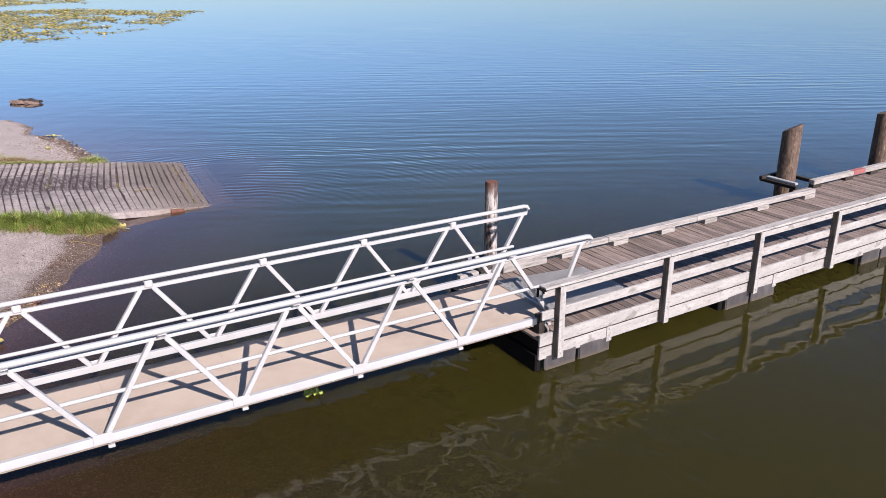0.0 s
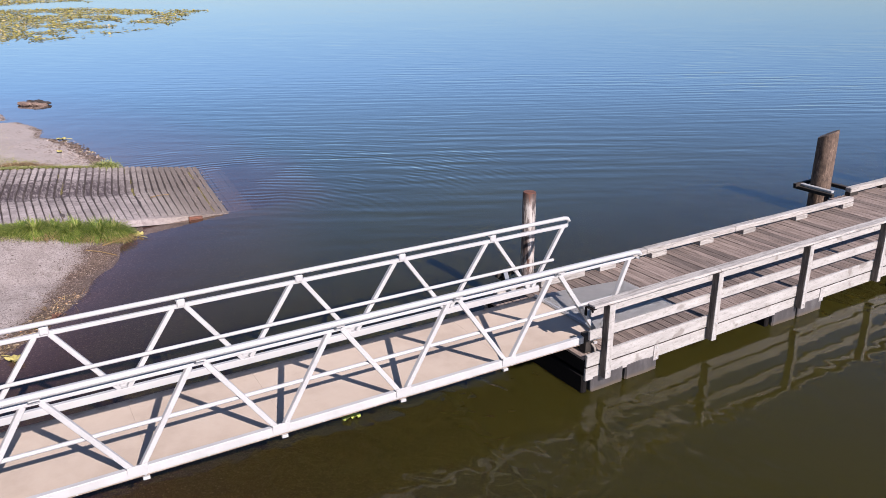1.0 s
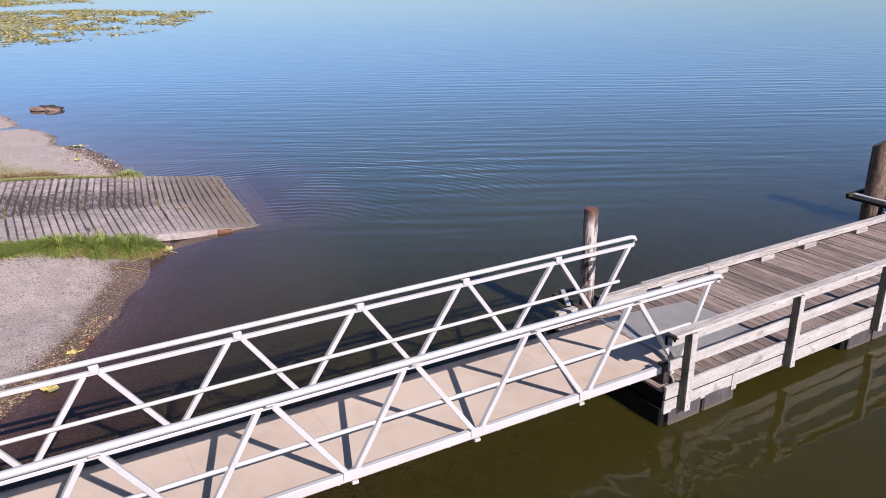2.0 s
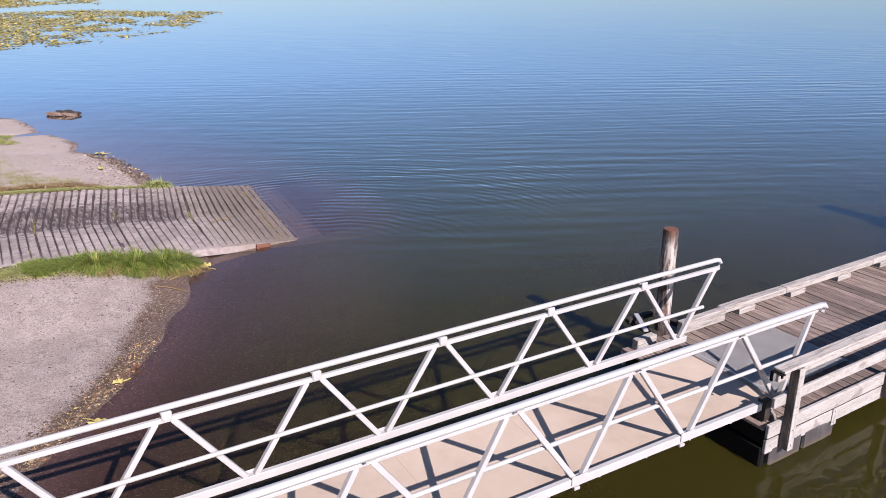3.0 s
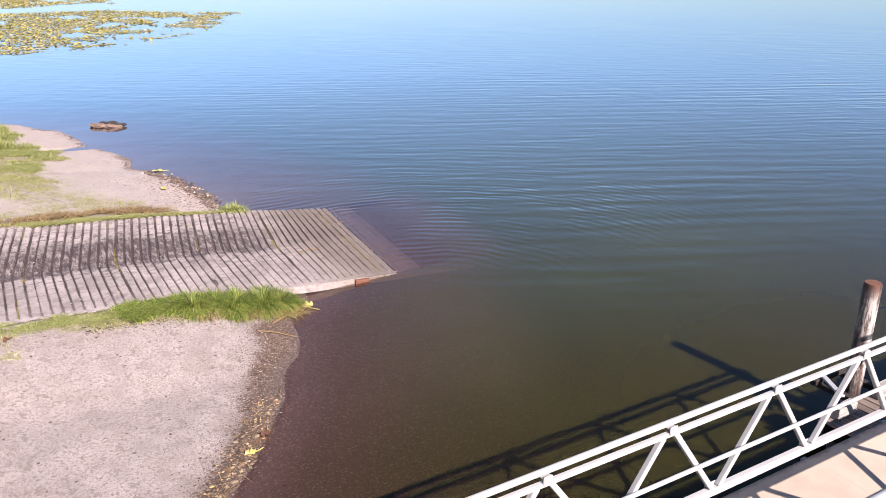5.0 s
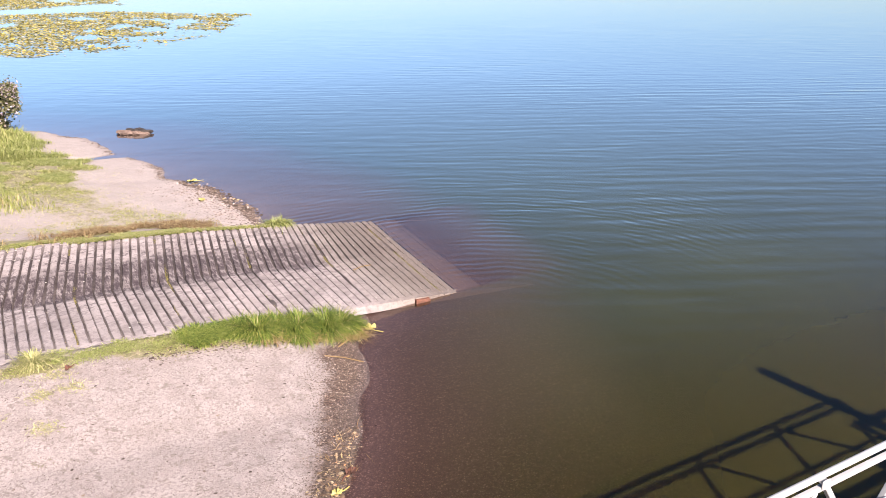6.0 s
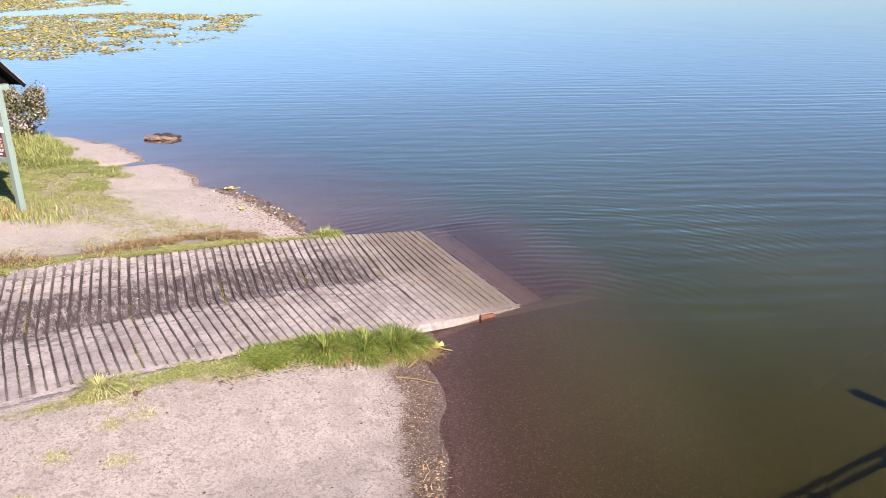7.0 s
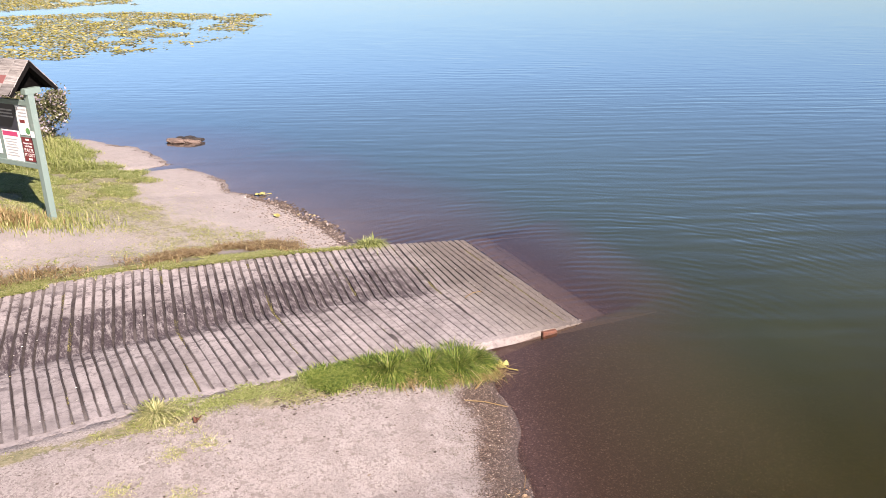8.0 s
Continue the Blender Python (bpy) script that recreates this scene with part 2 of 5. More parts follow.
def ground_mat():
    m = Mat("shore_ground", 0.95, spec=0.25)
    pos = m.coords("Position")
    sep = m.node("ShaderNodeSeparateXYZ")
    m.link(m.node("ShaderNodeNewGeometry").outputs["Position"], sep.inputs[0])
    at = m.node("ShaderNodeAttribute")
    at.attribute_name = "cover"
    ch = m.node("ShaderNodeSeparateColor")
    m.link(at.outputs["Color"], ch.inputs[0])
    big = m.noise(pos, 0.55, 5, 0.6)
    mid = m.noise(pos, 3.5, 5, 0.65)
    fine = m.noise(pos, 28, 5, 0.8)
    grit = m.noise(pos, 85, 3, 0.7)
    sand = m.ramp(mid, [(0.25, (0.208, 0.177, 0.169)), (0.5, (0.282, 0.243, 0.235)), (0.75, (0.348, 0.303, 0.291))])
    sand = m.mix(m.math("MULTIPLY", m.smooth(m.noise(pos, 1.3, 6, 0.7), 0.47, 0.60), 0.5), sand, (0.206, 0.167, 0.157))
    sand = m.mix(m.math("MULTIPLY", m.smooth(fine, 0.49, 0.57), 0.75), sand, (0.142, 0.123, 0.115))
    sand = m.mix(m.math("MULTIPLY", m.smooth(grit, 0.54, 0.62), 0.45), sand, (0.48, 0.435, 0.41))
    sand = m.mix(m.math("MULTIPLY", m.smooth(m.noise(pos, 7.0, 6, 0.75), 0.52, 0.60), 0.7), sand, (0.16, 0.134, 0.124))
    pebble = m.node("ShaderNodeTexVoronoi", Scale=42.0)
    m.link(pos, pebble.inputs["Vector"])
    pr = m.node("ShaderNodeSeparateColor")
    m.link(pebble.outputs["Color"], pr.inputs[0])
    stone = m.ramp(pr.outputs["Red"], [(0, (0.04, 0.026, 0.022)), (0.5, (0.12, 0.08, 0.064)), (0.85, (0.21, 0.15, 0.12)), (1.0, (0.42, 0.34, 0.29))])
    stone = m.mix(m.math("MULTIPLY", m.smooth(pebble.outputs["Distance"], 0.35, 0.6), 0.7), stone, (0.03, 0.02, 0.016))
    speck = m.math("MULTIPLY_ADD", fine, 0.9, m.math("MULTIPLY_ADD", grit, 0.9, m.math("MULTIPLY", mid, 0.9)))
    pf = m.smooth(m.math("MULTIPLY_ADD", speck, 0.9, ch.outputs["Green"]), 1.47, 1.76)
    fair = m.smooth(sep.outputs["Y"], 15.2, 16.6)
    sand = m.mix(m.math("MULTIPLY", fair, 0.4), sand, (0.40, 0.35, 0.325))
    c = m.mix(pf, sand, stone)
    turf = m.ramp(m.noise(pos, 8.0, 7, 0.82), [(0.36, (0.06, 0.06, 0.018)), (0.5, (0.15, 0.145, 0.045)), (0.62, (0.29, 0.245, 0.15))])
    gf = m.smooth(m.math("MULTIPLY_ADD", mid, 0.7, m.math("MULTIPLY_ADD", fine, 0.7, ch.outputs["Red"])), 1.06, 1.28)
    c = m.mix(m.math("MULTIPLY", gf, 0.7), c, turf)
    wz = m.math("MULTIPLY_ADD", fine, 0.05, m.math("MULTIPLY_ADD", mid, 0.05, m.math("MULTIPLY_ADD", grit, 0.05, m.math("MULTIPLY_ADD", m.smooth(sep.outputs["Y"], 14.0, 17.0), 0.022, sep.outputs["Z"]))))
    wet = m.math("MULTIPLY", m.smooth(wz, 0.114, 0.080), 0.78)
    under = m.smooth(sep.outputs["Z"], 0.016, -0.012)
    bed = m.mix(m.smooth(sep.outputs["Y"], 14.5, 17.5), (0.135, 0.106, 0.108), (0.23, 0.19, 0.185))
    c = m.mix(m.math("MAXIMUM", m.math("MULTIPLY", wet, 0.9), m.math("MULTIPLY", under, 0.97)), c, m.mix(m.math("MULTIPLY_ADD", under, 0.40, 0.2), stone, bed))
    m.color(c)
    m.roughness(m.math("MULTIPLY_ADD", wet, -0.4, 0.95))
    m.bump(m.math("ADD", m.math("MULTIPLY", fine, 1.0), m.math("ADD", mid, m.math("MULTIPLY", grit, 0.4))), 0.03, 0.6)
    return m.m


def water_mat():
    m = Mat("lake_water", 0.03)
    t = m.t
    out = t.nodes["Material Output"]
    t.nodes.remove(m.b)
    at = m.node("ShaderNodeAttribute")
    at.attribute_name = "depth"
    see = m.math("POWER", 2.718, m.math("MULTIPLY", at.outputs["Fac"], -3.8))
    pos = m.coords("Position")
    # wind ripples: several long-crested trains that cross at small angles, each in its own patches
    def train(turn, length, warp, seed, lo, hi):
        sep = m.node("ShaderNodeSeparateXYZ")
        m.link(m.coords("Position", (1, 1, 1), (0, 0, radians(turn))), sep.inputs[0])
        lazy = m.noise(m.coords("Position", (0.35, 1, 1), (0, 0, radians(turn))), 0.42 + 0.07 * seed, 2, 0.5)
        along = m.math("MULTIPLY_ADD", lazy, warp, sep.outputs["Y"])
        wave = m.math("SINE", m.math("MULTIPLY", along, 6.2832 / length))
        patch = m.smooth(m.noise(m.coords("Position", (0.22, 1, 1), (0, 0, radians(turn + 4 * seed))), 0.33 + 0.11 * seed, 3, 0.6), lo, hi)
        return m.math("MULTIPLY", wave, patch)
    swell = m.noise(pos, 0.8, 2, 0.5)
    sx = m.node("ShaderNodeMapping")
    sx.inputs["Scale"].default_value = (0.15, 1.0, 1.0)
    m.link(m.coords("Position", (1, 1, 1), (0, 0, radians(33))), sx.inputs["Vector"])
    h = m.math("MULTIPLY", train(32, 0.92, 0.9, 0, 0.36, 0.62), 0.30)
    h = m.math("ADD", h, m.math("MULTIPLY", train(27, 0.61, 0.7, 1, 0.38, 0.62), 0.20))
    h = m.math("ADD", h, m.math("MULTIPLY", train(38, 0.43, 0.6, 2, 0.42, 0.62), 0.13))
    h = m.math("ADD", h, m.math("MULTIPLY", m.noise(sx.outputs[0], 3.6, 3, 0.55, 0.35), 0.45))
    py = m.node("ShaderNodeSeparateXYZ")
    m.link(m.node("ShaderNodeNewGeometry").outputs["Position"], py.inputs[0])
    # rings spreading from the quiet corner beside the ramp
    ctr = m.node("ShaderNodeVectorMath")
    ctr.operation = "DISTANCE"
    m.link(m.node("ShaderNodeNewGeometry").outputs["Position"], ctr.inputs[0])
    ctr.inputs[1].default_value = (-2.0, 8.9, 0)
    d = m.math("MULTIPLY_ADD", swell, 0.4, ctr.outputs["Value"])
    ring = m.math("SINE", m.math("MULTIPLY", d, 23.0))
    fade = m.math("MULTIPLY", m.smooth(ctr.outputs["Value"], 1.0, 3.2), m.smooth(ctr.outputs["Value"], 12.0, 5.0))
    ring = m.math("MULTIPLY", m.math("MULTIPLY", ring, fade), m.math("MULTIPLY", m.smooth(m.noise(pos, 0.62, 3), 0.40, 0.60), m.math("MULTIPLY", m.smooth(py.outputs["Y"], 8.0, 11.0), 0.17)))
    open_water = m.math("MULTIPLY", m.math("MULTIPLY_ADD", m.smooth(py.outputs["Y"], 4.0, 13.0), 0.94, 0.06), m.math("MULTIPLY_ADD", m.smooth(py.outputs["Y"], 34.0, 9.0), 0.68, 0.36))
    amp = m.math("MULTIPLY_ADD", m.smooth(m.noise(pos, 0.09, 3, 0.5), 0.35, 0.65), 0.5, 0.5)
    calm = m.math("MULTIPLY_ADD", m.smooth(at.outputs["Fac"], 0.02, 0.6), 0.75, 0.25)
    h = m.math("MULTIPLY", h, m.math("MULTIPLY", amp, m.math("MULTIPLY", open_water, calm)))
    # slop beside the dock, most broken where the gangway meets it
    slop = m.noise(m.coords("Position", (1, 0.7, 1), (0, 0, radians(20))), 1.7, 1, 0.5, 0.5)
    slop = m.math("MULTIPLY", slop, m.math("MULTIPLY_ADD", m.smooth(py.outputs["Y"], 4.5, 1.5), 0.55, 0.1))
    near_end = m.math("MULTIPLY", m.smooth(py.outputs["X"], 2.2, -0.8), m.math("MULTIPLY", m.smooth(py.outputs["X"], -7.0, -4.5), m.smooth(py.outputs["Y"], 2.0, 0.5)))
    chop = m.math("MULTIPLY", m.noise(m.coords("Position", (1, 0.75, 1), (0, 0, radians(15))), 3.4, 1, 0.4, 0.6), m.math("MULTIPLY", near_end, 1.4))
    h = m.math("ADD", m.math("ADD", h, m.math("MULTIPLY", swell, 0.6)), m.math("ADD", ring, m.math("ADD", slop, chop)))
    bp = m.node("ShaderNodeBump", Strength=1.0, Distance=0.015)
    m.link(h, bp.inputs["Height"])
    murk_and_sky = m.ramp(m.noise(pos, 0.35, 4, 0.6), [(0.3, (0.026, 0.029, 0.008)), (0.7, (0.034, 0.037, 0.011))])
    # far out, part of the sky's reflection is put into the body colour
    murk_and_sky = m.mix(m.smooth(py.outputs["Y"], 6.0, 22.0), murk_and_sky, (0.048, 0.073, 0.066))
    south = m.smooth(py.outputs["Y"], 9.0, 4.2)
    murk_and_sky = m.mix(south, murk_and_sky, (0.0235, 0.0205, 0.0045))
    silt = m.ramp(m.noise(pos, 0.6, 4, 0.6), [(0.3, (0.052, 0.045, 0.018)), (0.7, (0.062, 0.053, 0.023))])
    silt = m.mix(m.smooth(py.outputs["Y"], 9.0, 13.0), silt, (0.084, 0.071, 0.066))
    murk_and_sky = m.mix(m.math("MAXIMUM", m.smooth(at.outputs["Fac"], 0.12, 0.42), south), silt, murk_and_sky)
    body = m.node("ShaderNodeSubsurfaceScattering", Scale=0.2)
    body.falloff = "BURLEY"
    body.inputs["Radius"].default_value = (1.0, 0.8, 0.5)
    m.link(murk_and_sky, body.inputs["Color"])
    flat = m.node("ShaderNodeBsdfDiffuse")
    m.link(murk_and_sky, flat.inputs["Color"])
    turbid = m.node("ShaderNodeMixShader")
    m.link(m.smooth(py.outputs["Y"], 5.2, 7.2), turbid.inputs[0])
    m.link(body.outputs[0], turbid.inputs[1])
    m.link(flat.outputs[0], turbid.inputs[2])
    clear = m.node("ShaderNodeBsdfTransparent")
    tint = m.ramp(m.smooth(at.outputs["Fac"], 0.0, 0.07), [(0, (0.74, 0.65, 0.63)), (1, (0.66, 0.55, 0.52))])
    m.link(m.mix(m.smooth(py.outputs["Y"], 14.5, 18.0), tint, (0.85, 0.81, 0.80)), clear.inputs["Color"])
    inside = m.node("ShaderNodeMixShader")
    m.link(see, inside.inputs[0])
    m.link(turbid.outputs[0], inside.inputs[1])
    m.link(clear.outputs[0], inside.inputs[2])
    gl = m.node("ShaderNodeBsdfGlossy", Roughness=0.03)
    m.link(bp.outputs[0], gl.inputs["Normal"])
    lw = m.node("ShaderNodeLayerWeight", Blend=0.5)
    m.link(bp.outputs[0], lw.inputs["Normal"])
    fres = m.math("MINIMUM", m.math("MULTIPLY_ADD", m.math("POWER", lw.outputs["Facing"], 6.0), 2.1, 0.020), 0.86)
    top = m.node("ShaderNodeMixShader")
    m.link(fres, top.inputs[0])
    m.link(inside.outputs[0], top.inputs[1])
    m.link(gl.outputs[0], top.inputs[2])
    m.link(top.outputs[0], out.inputs["Surface"])
    return m.m


def leaf_mat(name, stops, rough=0.6, trans=0.25, wet=False):
    m = Mat(name, rough, spec=0.3)
    c = m.ramp(m.island(), stops)
    n = m.noise(m.coords("Position"), 9, 3, 0.6)
    c = m.mix(m.math("MULTIPLY", n, 0.35), c, m.mix(0.5, c, (0.05, 0.05, 0.02)))
    m.color(c)
    if wet:
        z = m.node("ShaderNodeSeparateXYZ")
        m.link(m.node("ShaderNodeNewGeometry").outputs["Position"], z.inputs[0])
        soak = m.smooth(m.math("MULTIPLY_ADD", n, 0.03, z.outputs["Z"]), 0.052, 0.012)
        m.color(m.mix(m.math("MULTIPLY", soak, 0.80), c, (0.035, 0.024, 0.020)))
        m.roughness(m.math("MULTIPLY_ADD", soak, -0.5, rough))
    if trans:
        out = m.t.nodes["Material Output"]
        tr = m.node("ShaderNodeBsdfTranslucent")
        m.link(c, tr.inputs["Color"])
        mx = m.node("ShaderNodeMixShader", Fac=trans)
        m.link(m.b.outputs[0], mx.inputs[1])
        m.link(tr.outputs[0], mx.inputs[2])
        m.link(mx.outputs[0], out.inputs["Surface"])
    return m.m


def board_paint():
    """Sun-bleached, once white boards: flaking in long patches, grey-brown where bare."""
    m = Mat("bleached_board", 0.8)
    long = m.noise(m.coords("Object", (1.2, 7, 7)), 1.6, 6, 0.7)
    flake = m.noise(m.coords("Position", (1, 1, 2.5)), 9.0, 7, 0.8)
    c = m.ramp(long, [(0.3, (0.20, 0.188, 0.18)), (0.5, (0.275, 0.263, 0.254)), (0.72, (0.335, 0.324, 0.314))])
    c = m.mix(m.math("MULTIPLY", m.smooth(flake, 0.51, 0.62), 0.6), c, (0.15, 0.134, 0.124))
    knot = m.smooth(m.noise(m.coords("Position"), 3.3, 2, 0.5), 0.64, 0.70)
    c = m.mix(m.math("MULTIPLY", knot, 0.6), c, (0.11, 0.09, 0.08))
    m.color(c).bump(flake, 0.002, 0.5)
    return m.m


def painted(name, base, worn, rough=0.6, scale=4.0, lo=0.58, hi=0.7):
    m = Mat(name, rough)
    n = m.noise(m.coords("Position"), scale, 6, 0.7)
    f = m.noise(m.coords("Position"), 45, 4, 0.7)
    c = m.mix(m.math("MULTIPLY", m.smooth(n, lo, hi), 0.6), base, worn)
    c = m.mix(m.math("MULTIPLY", f, 0.3), c, tuple(0.75 * v for v in base))
    m.color(c).bump(f, 0.001, 0.5)
    return m.m


M_WHITE, M_PIPE, M_PLATE, M_BEIGE = paint_white(), metal_pipe(), plate_grey(), deck_beige()
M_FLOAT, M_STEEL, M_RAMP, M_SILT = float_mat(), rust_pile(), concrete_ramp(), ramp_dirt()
M_GROUND, M_WATER, M_BOARD = ground_mat(), water_mat(), board_paint()
M_GRASS = leaf_mat("lush_grass", [(0, (0.035, 0.065, 0.008)), (0.4, (0.11, 0.165, 0.022)), (0.80, (0.225, 0.275, 0.05)), (0.95, (0.36, 0.35, 0.11)), (1, (0.44, 0.36, 0.20))])
M_TURF = leaf_mat("sunlit_turf", [(0, (0.155, 0.18, 0.045)), (0.5, (0.27, 0.29, 0.085)), (1, (0.44, 0.40, 0.21))])
M_CLOVER = leaf_mat("groundcover", [(0, (0.06, 0.105, 0.015)), (0.5, (0.175, 0.235, 0.04)), (1, (0.34, 0.36, 0.10))])
M_BANK = leaf_mat("lakeside_turf", [(0, (0.14, 0.17, 0.04)), (0.5, (0.275, 0.31, 0.095)), (1, (0.44, 0.44, 0.21))])
M_DRY = leaf_mat("dry_grass", [(0, (0.17, 0.10, 0.045)), (0.5, (0.32, 0.22, 0.10)), (1, (0.48, 0.38, 0.20))])
M_LILY = leaf_mat("lily_leaves", [(0, (0.13, 0.125, 0.03)), (0.2, (0.27, 0.24, 0.045)), (0.65, (0.41, 0.345, 0.08)), (0.9, (0.47, 0.36, 0.13)), (1, (0.54, 0.46, 0.32))], 0.7, 0.15)
M_YELLOW = leaf_mat("yellow_leaf", [(0, (0.36, 0.29, 0.07)), (1, (0.48, 0.42, 0.15))], 0.5, 0.2)
M_LITTER = leaf_mat("leaf_litter", [(0, (0.03, 0.02, 0.016)), (0.6, (0.06, 0.042, 0.036)), (0.9, (0.12, 0.082, 0.06)), (0.98, (0.26, 0.20, 0.14)), (1, (0.40, 0.32, 0.14))], 0.7, 0.0)
M_DRIFT = leaf_mat("drift_bits", [(0, (0.03, 0.02, 0.016)), (0.5, (0.09, 0.06, 0.045)), (0.72, (0.24, 0.16, 0.10)), (0.86, (0.36, 0.29, 0.20)), (0.95, (0.40, 0.17, 0.07)), (1, (0.42, 0.38, 0.13))], 0.7, 0.0)
M_PEBBLE = leaf_mat("pebbles", [(0, (0.03, 0.02, 0.017)), (0.6, (0.085, 0.057, 0.047)), (0.93, (0.15, 0.11, 0.092)), (1, (0.38, 0.32, 0.29))], 0.8, 0.0, True)
M_BUSH = leaf_mat("bush_leaves", [(0, (0.05, 0.06, 0.022)), (0.55, (0.125, 0.13, 0.05)), (0.85, (0.23, 0.19, 0.12)), (0.96, (0.30, 0.26, 0.26)), (1, (0.45, 0.40, 0.43))], 0.6, 0.15)
M_GREEN = painted("sage_green_paint", (0.165, 0.22, 0.20), (0.28, 0.31, 0.29))
# near-black for roof parts and bracket; also holds the dock end's shade
M_BLACK = painted("black_and_shaded_parts", (0.009, 0.008, 0.008), (0.016, 0.015, 0.014), 0.97)
M_SHINGLE = wood_mat("cedar_shingle", (0.10, 0.088, 0.083), (0.26, 0.235, 0.225), (0.40, 0.375, 0.36), 0.45)
M_PAPER = painted("notice_paper", (0.78, 0.77, 0.76), (0.66, 0.64, 0.63), 0.5)
M_MAROON = painted("maroon_sign", (0.16, 0.025, 0.03), (0.24, 0.06, 0.06), 0.5)
M_SHADED_NOTICE = painted("roof_shaded_notice", (0.03, 0.03, 0.045), (0.06, 0.055, 0.07), 0.4)
M_PINK = painted("magenta_print", (0.45, 0.05, 0.14), (0.5, 0.1, 0.2), 0.5)
M_INK = painted("grey_print", (0.35, 0.35, 0.36), (0.45, 0.44, 0.44), 0.5)
M_LEAFPRINT = painted("green_print", (0.10, 0.25, 0.09), (0.16, 0.3, 0.12), 0.5)
M_REDROOF = painted("red_shingle", (0.20, 0.075, 0.07), (0.28, 0.15, 0.135), 0.8)
M_REDWOOD = painted("rust_red_block", (0.13, 0.05, 0.03), (0.05, 0.03, 0.024), 0.85, 9.0, 0.42, 0.58)
M_MOSS = leaf_mat("moss_and_weed", [(0, (0.09, 0.08, 0.025)), (0.6, (0.18, 0.155, 0.055)), (1, (0.29, 0.25, 0.12))], 0.9, 0.0)
M_ROPE = painted("grey_rope", (0.17, 0.155, 0.14), (0.10, 0.09, 0.08), 0.9)
M_REDPAINT = painted("faded_red_paint", (0.26, 0.09, 0.085), (0.33, 0.25, 0.235), 0.8)
M_SKYBLOCK = painted("unseen_hill_green", (0.035, 0.045, 0.02), (0.06, 0.07, 0.03), 0.95, 0.15, 0.4, 0.6)
M_TWIG = painted("bark_twig", (0.09, 0.06, 0.045), (0.14, 0.1, 0.08), 0.9)
M_HEATH = leaf_mat("heathery_grass", [(0, (0.13, 0.075, 0.035)), (0.5, (0.26, 0.175, 0.085)), (1, (0.42, 0.33, 0.18))])
M_STONE = leaf_mat("shore_stones", [(0, (0.07, 0.05, 0.042)), (0.7, (0.17, 0.13, 0.115)), (1, (0.36, 0.31, 0.29))], 0.85, 0.0)
M_TANLEAF = leaf_mat("tan_leaves", [(0, (0.06, 0.035, 0.022)), (0.5, (0.15, 0.10, 0.068)), (0.85, (0.30, 0.235, 0.16)), (0.95, (0.26, 0.10, 0.04)), (1, (0.42, 0.37, 0.14))], 0.6, 0.1)
M_LIME = leaf_mat("lime_leaf", [(0, (0.30, 0.42, 0.05)), (1, (0.45, 0.52, 0.12))], 0.5, 0.2)
M_TUSSOCK = leaf_mat("pale_tussock", [(0, (0.20, 0.22, 0.07)), (0.5, (0.36, 0.36, 0.15)), (1, (0.55, 0.50, 0.28))])
M_CRUMB = leaf_mat("pale_crumbs", [(0, (0.30, 0.27, 0.25)), (1, (0.62, 0.59, 0.56))], 0.9, 0.0)
M_BLOOM = leaf_mat("lilac_blossom", [(0, (0.24, 0.20, 0.23)), (1, (0.46, 0.40, 0.46))], 0.8, 0.2)
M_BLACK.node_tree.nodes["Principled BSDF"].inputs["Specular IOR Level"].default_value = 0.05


# ---------------------------------------------------------------- mesh helpers
def to_mesh(name, bm, mat, smooth=False):
    me = bpy.data.meshes.new(name)
    bmesh.ops.recalc_face_normals(bm, faces=bm.faces)
    bm.to_mesh(me)
    bm.free()
    me.materials.append(mat)
    if smooth:
        me.shade_smooth()
    return me


def part(name, bm, material, parent, label="", at=None, smooth=False):
    """Links a bmesh (or a ready mesh) as one mesh object under a thing or a part."""
    me = bm if isinstance(bm, bpy.types.Mesh) else to_mesh(name, bm, material, smooth)
    ob = new(name, me)
    ob.parent = parent
    if at is not None:
        ob.matrix_basis = at
    if label:
        tagged(ob, label)
    return ob


def thing(name, label, category, at=None, group="", kind=""):
    ob = new(name)
    if at is not None:
        ob.matrix_world = at
    ob.empty_display_size = 0.2
    return tagged(ob, label, category, group, kind)


def raw(name, verts, faces, mat, smooth=False):
    me = bpy.data.meshes.new(name)
    me.from_pydata(verts, [], faces)
    me.update()
    me.materials.append(mat)
    if smooth:
        me.shade_smooth()
    return me


def block(sx, sy, sz, b=0.006, wear=0.0, cuts=0):
    """A bevelled box about its centre, long side along x, with slightly uneven edges."""
    bm = bmesh.new()
    bmesh.ops.create_cube(bm, size=1.0, matrix=Matrix.Diagonal((sx, sy, sz, 1)))
    if cuts:
        long = [e for e in bm.edges if abs(e.verts[0].co.x - e.verts[1].co.x) > sx * 0.9]
        bmesh.ops.subdivide_edges(bm, edges=long, cuts=cuts)
    if b:
        sharp = [e for e in bm.edges if len(e.link_faces) == 2 and e.calc_face_angle(0) > 0.5]
        bmesh.ops.bevel(bm, geom=sharp, offset=b, segments=1, affect="EDGES")
    if wear:
        for v in bm.verts:
            v.co += Vector((random.uniform(-1, 1), random.uniform(-1, 1), random.uniform(-1, 1))) * wear
    return bm


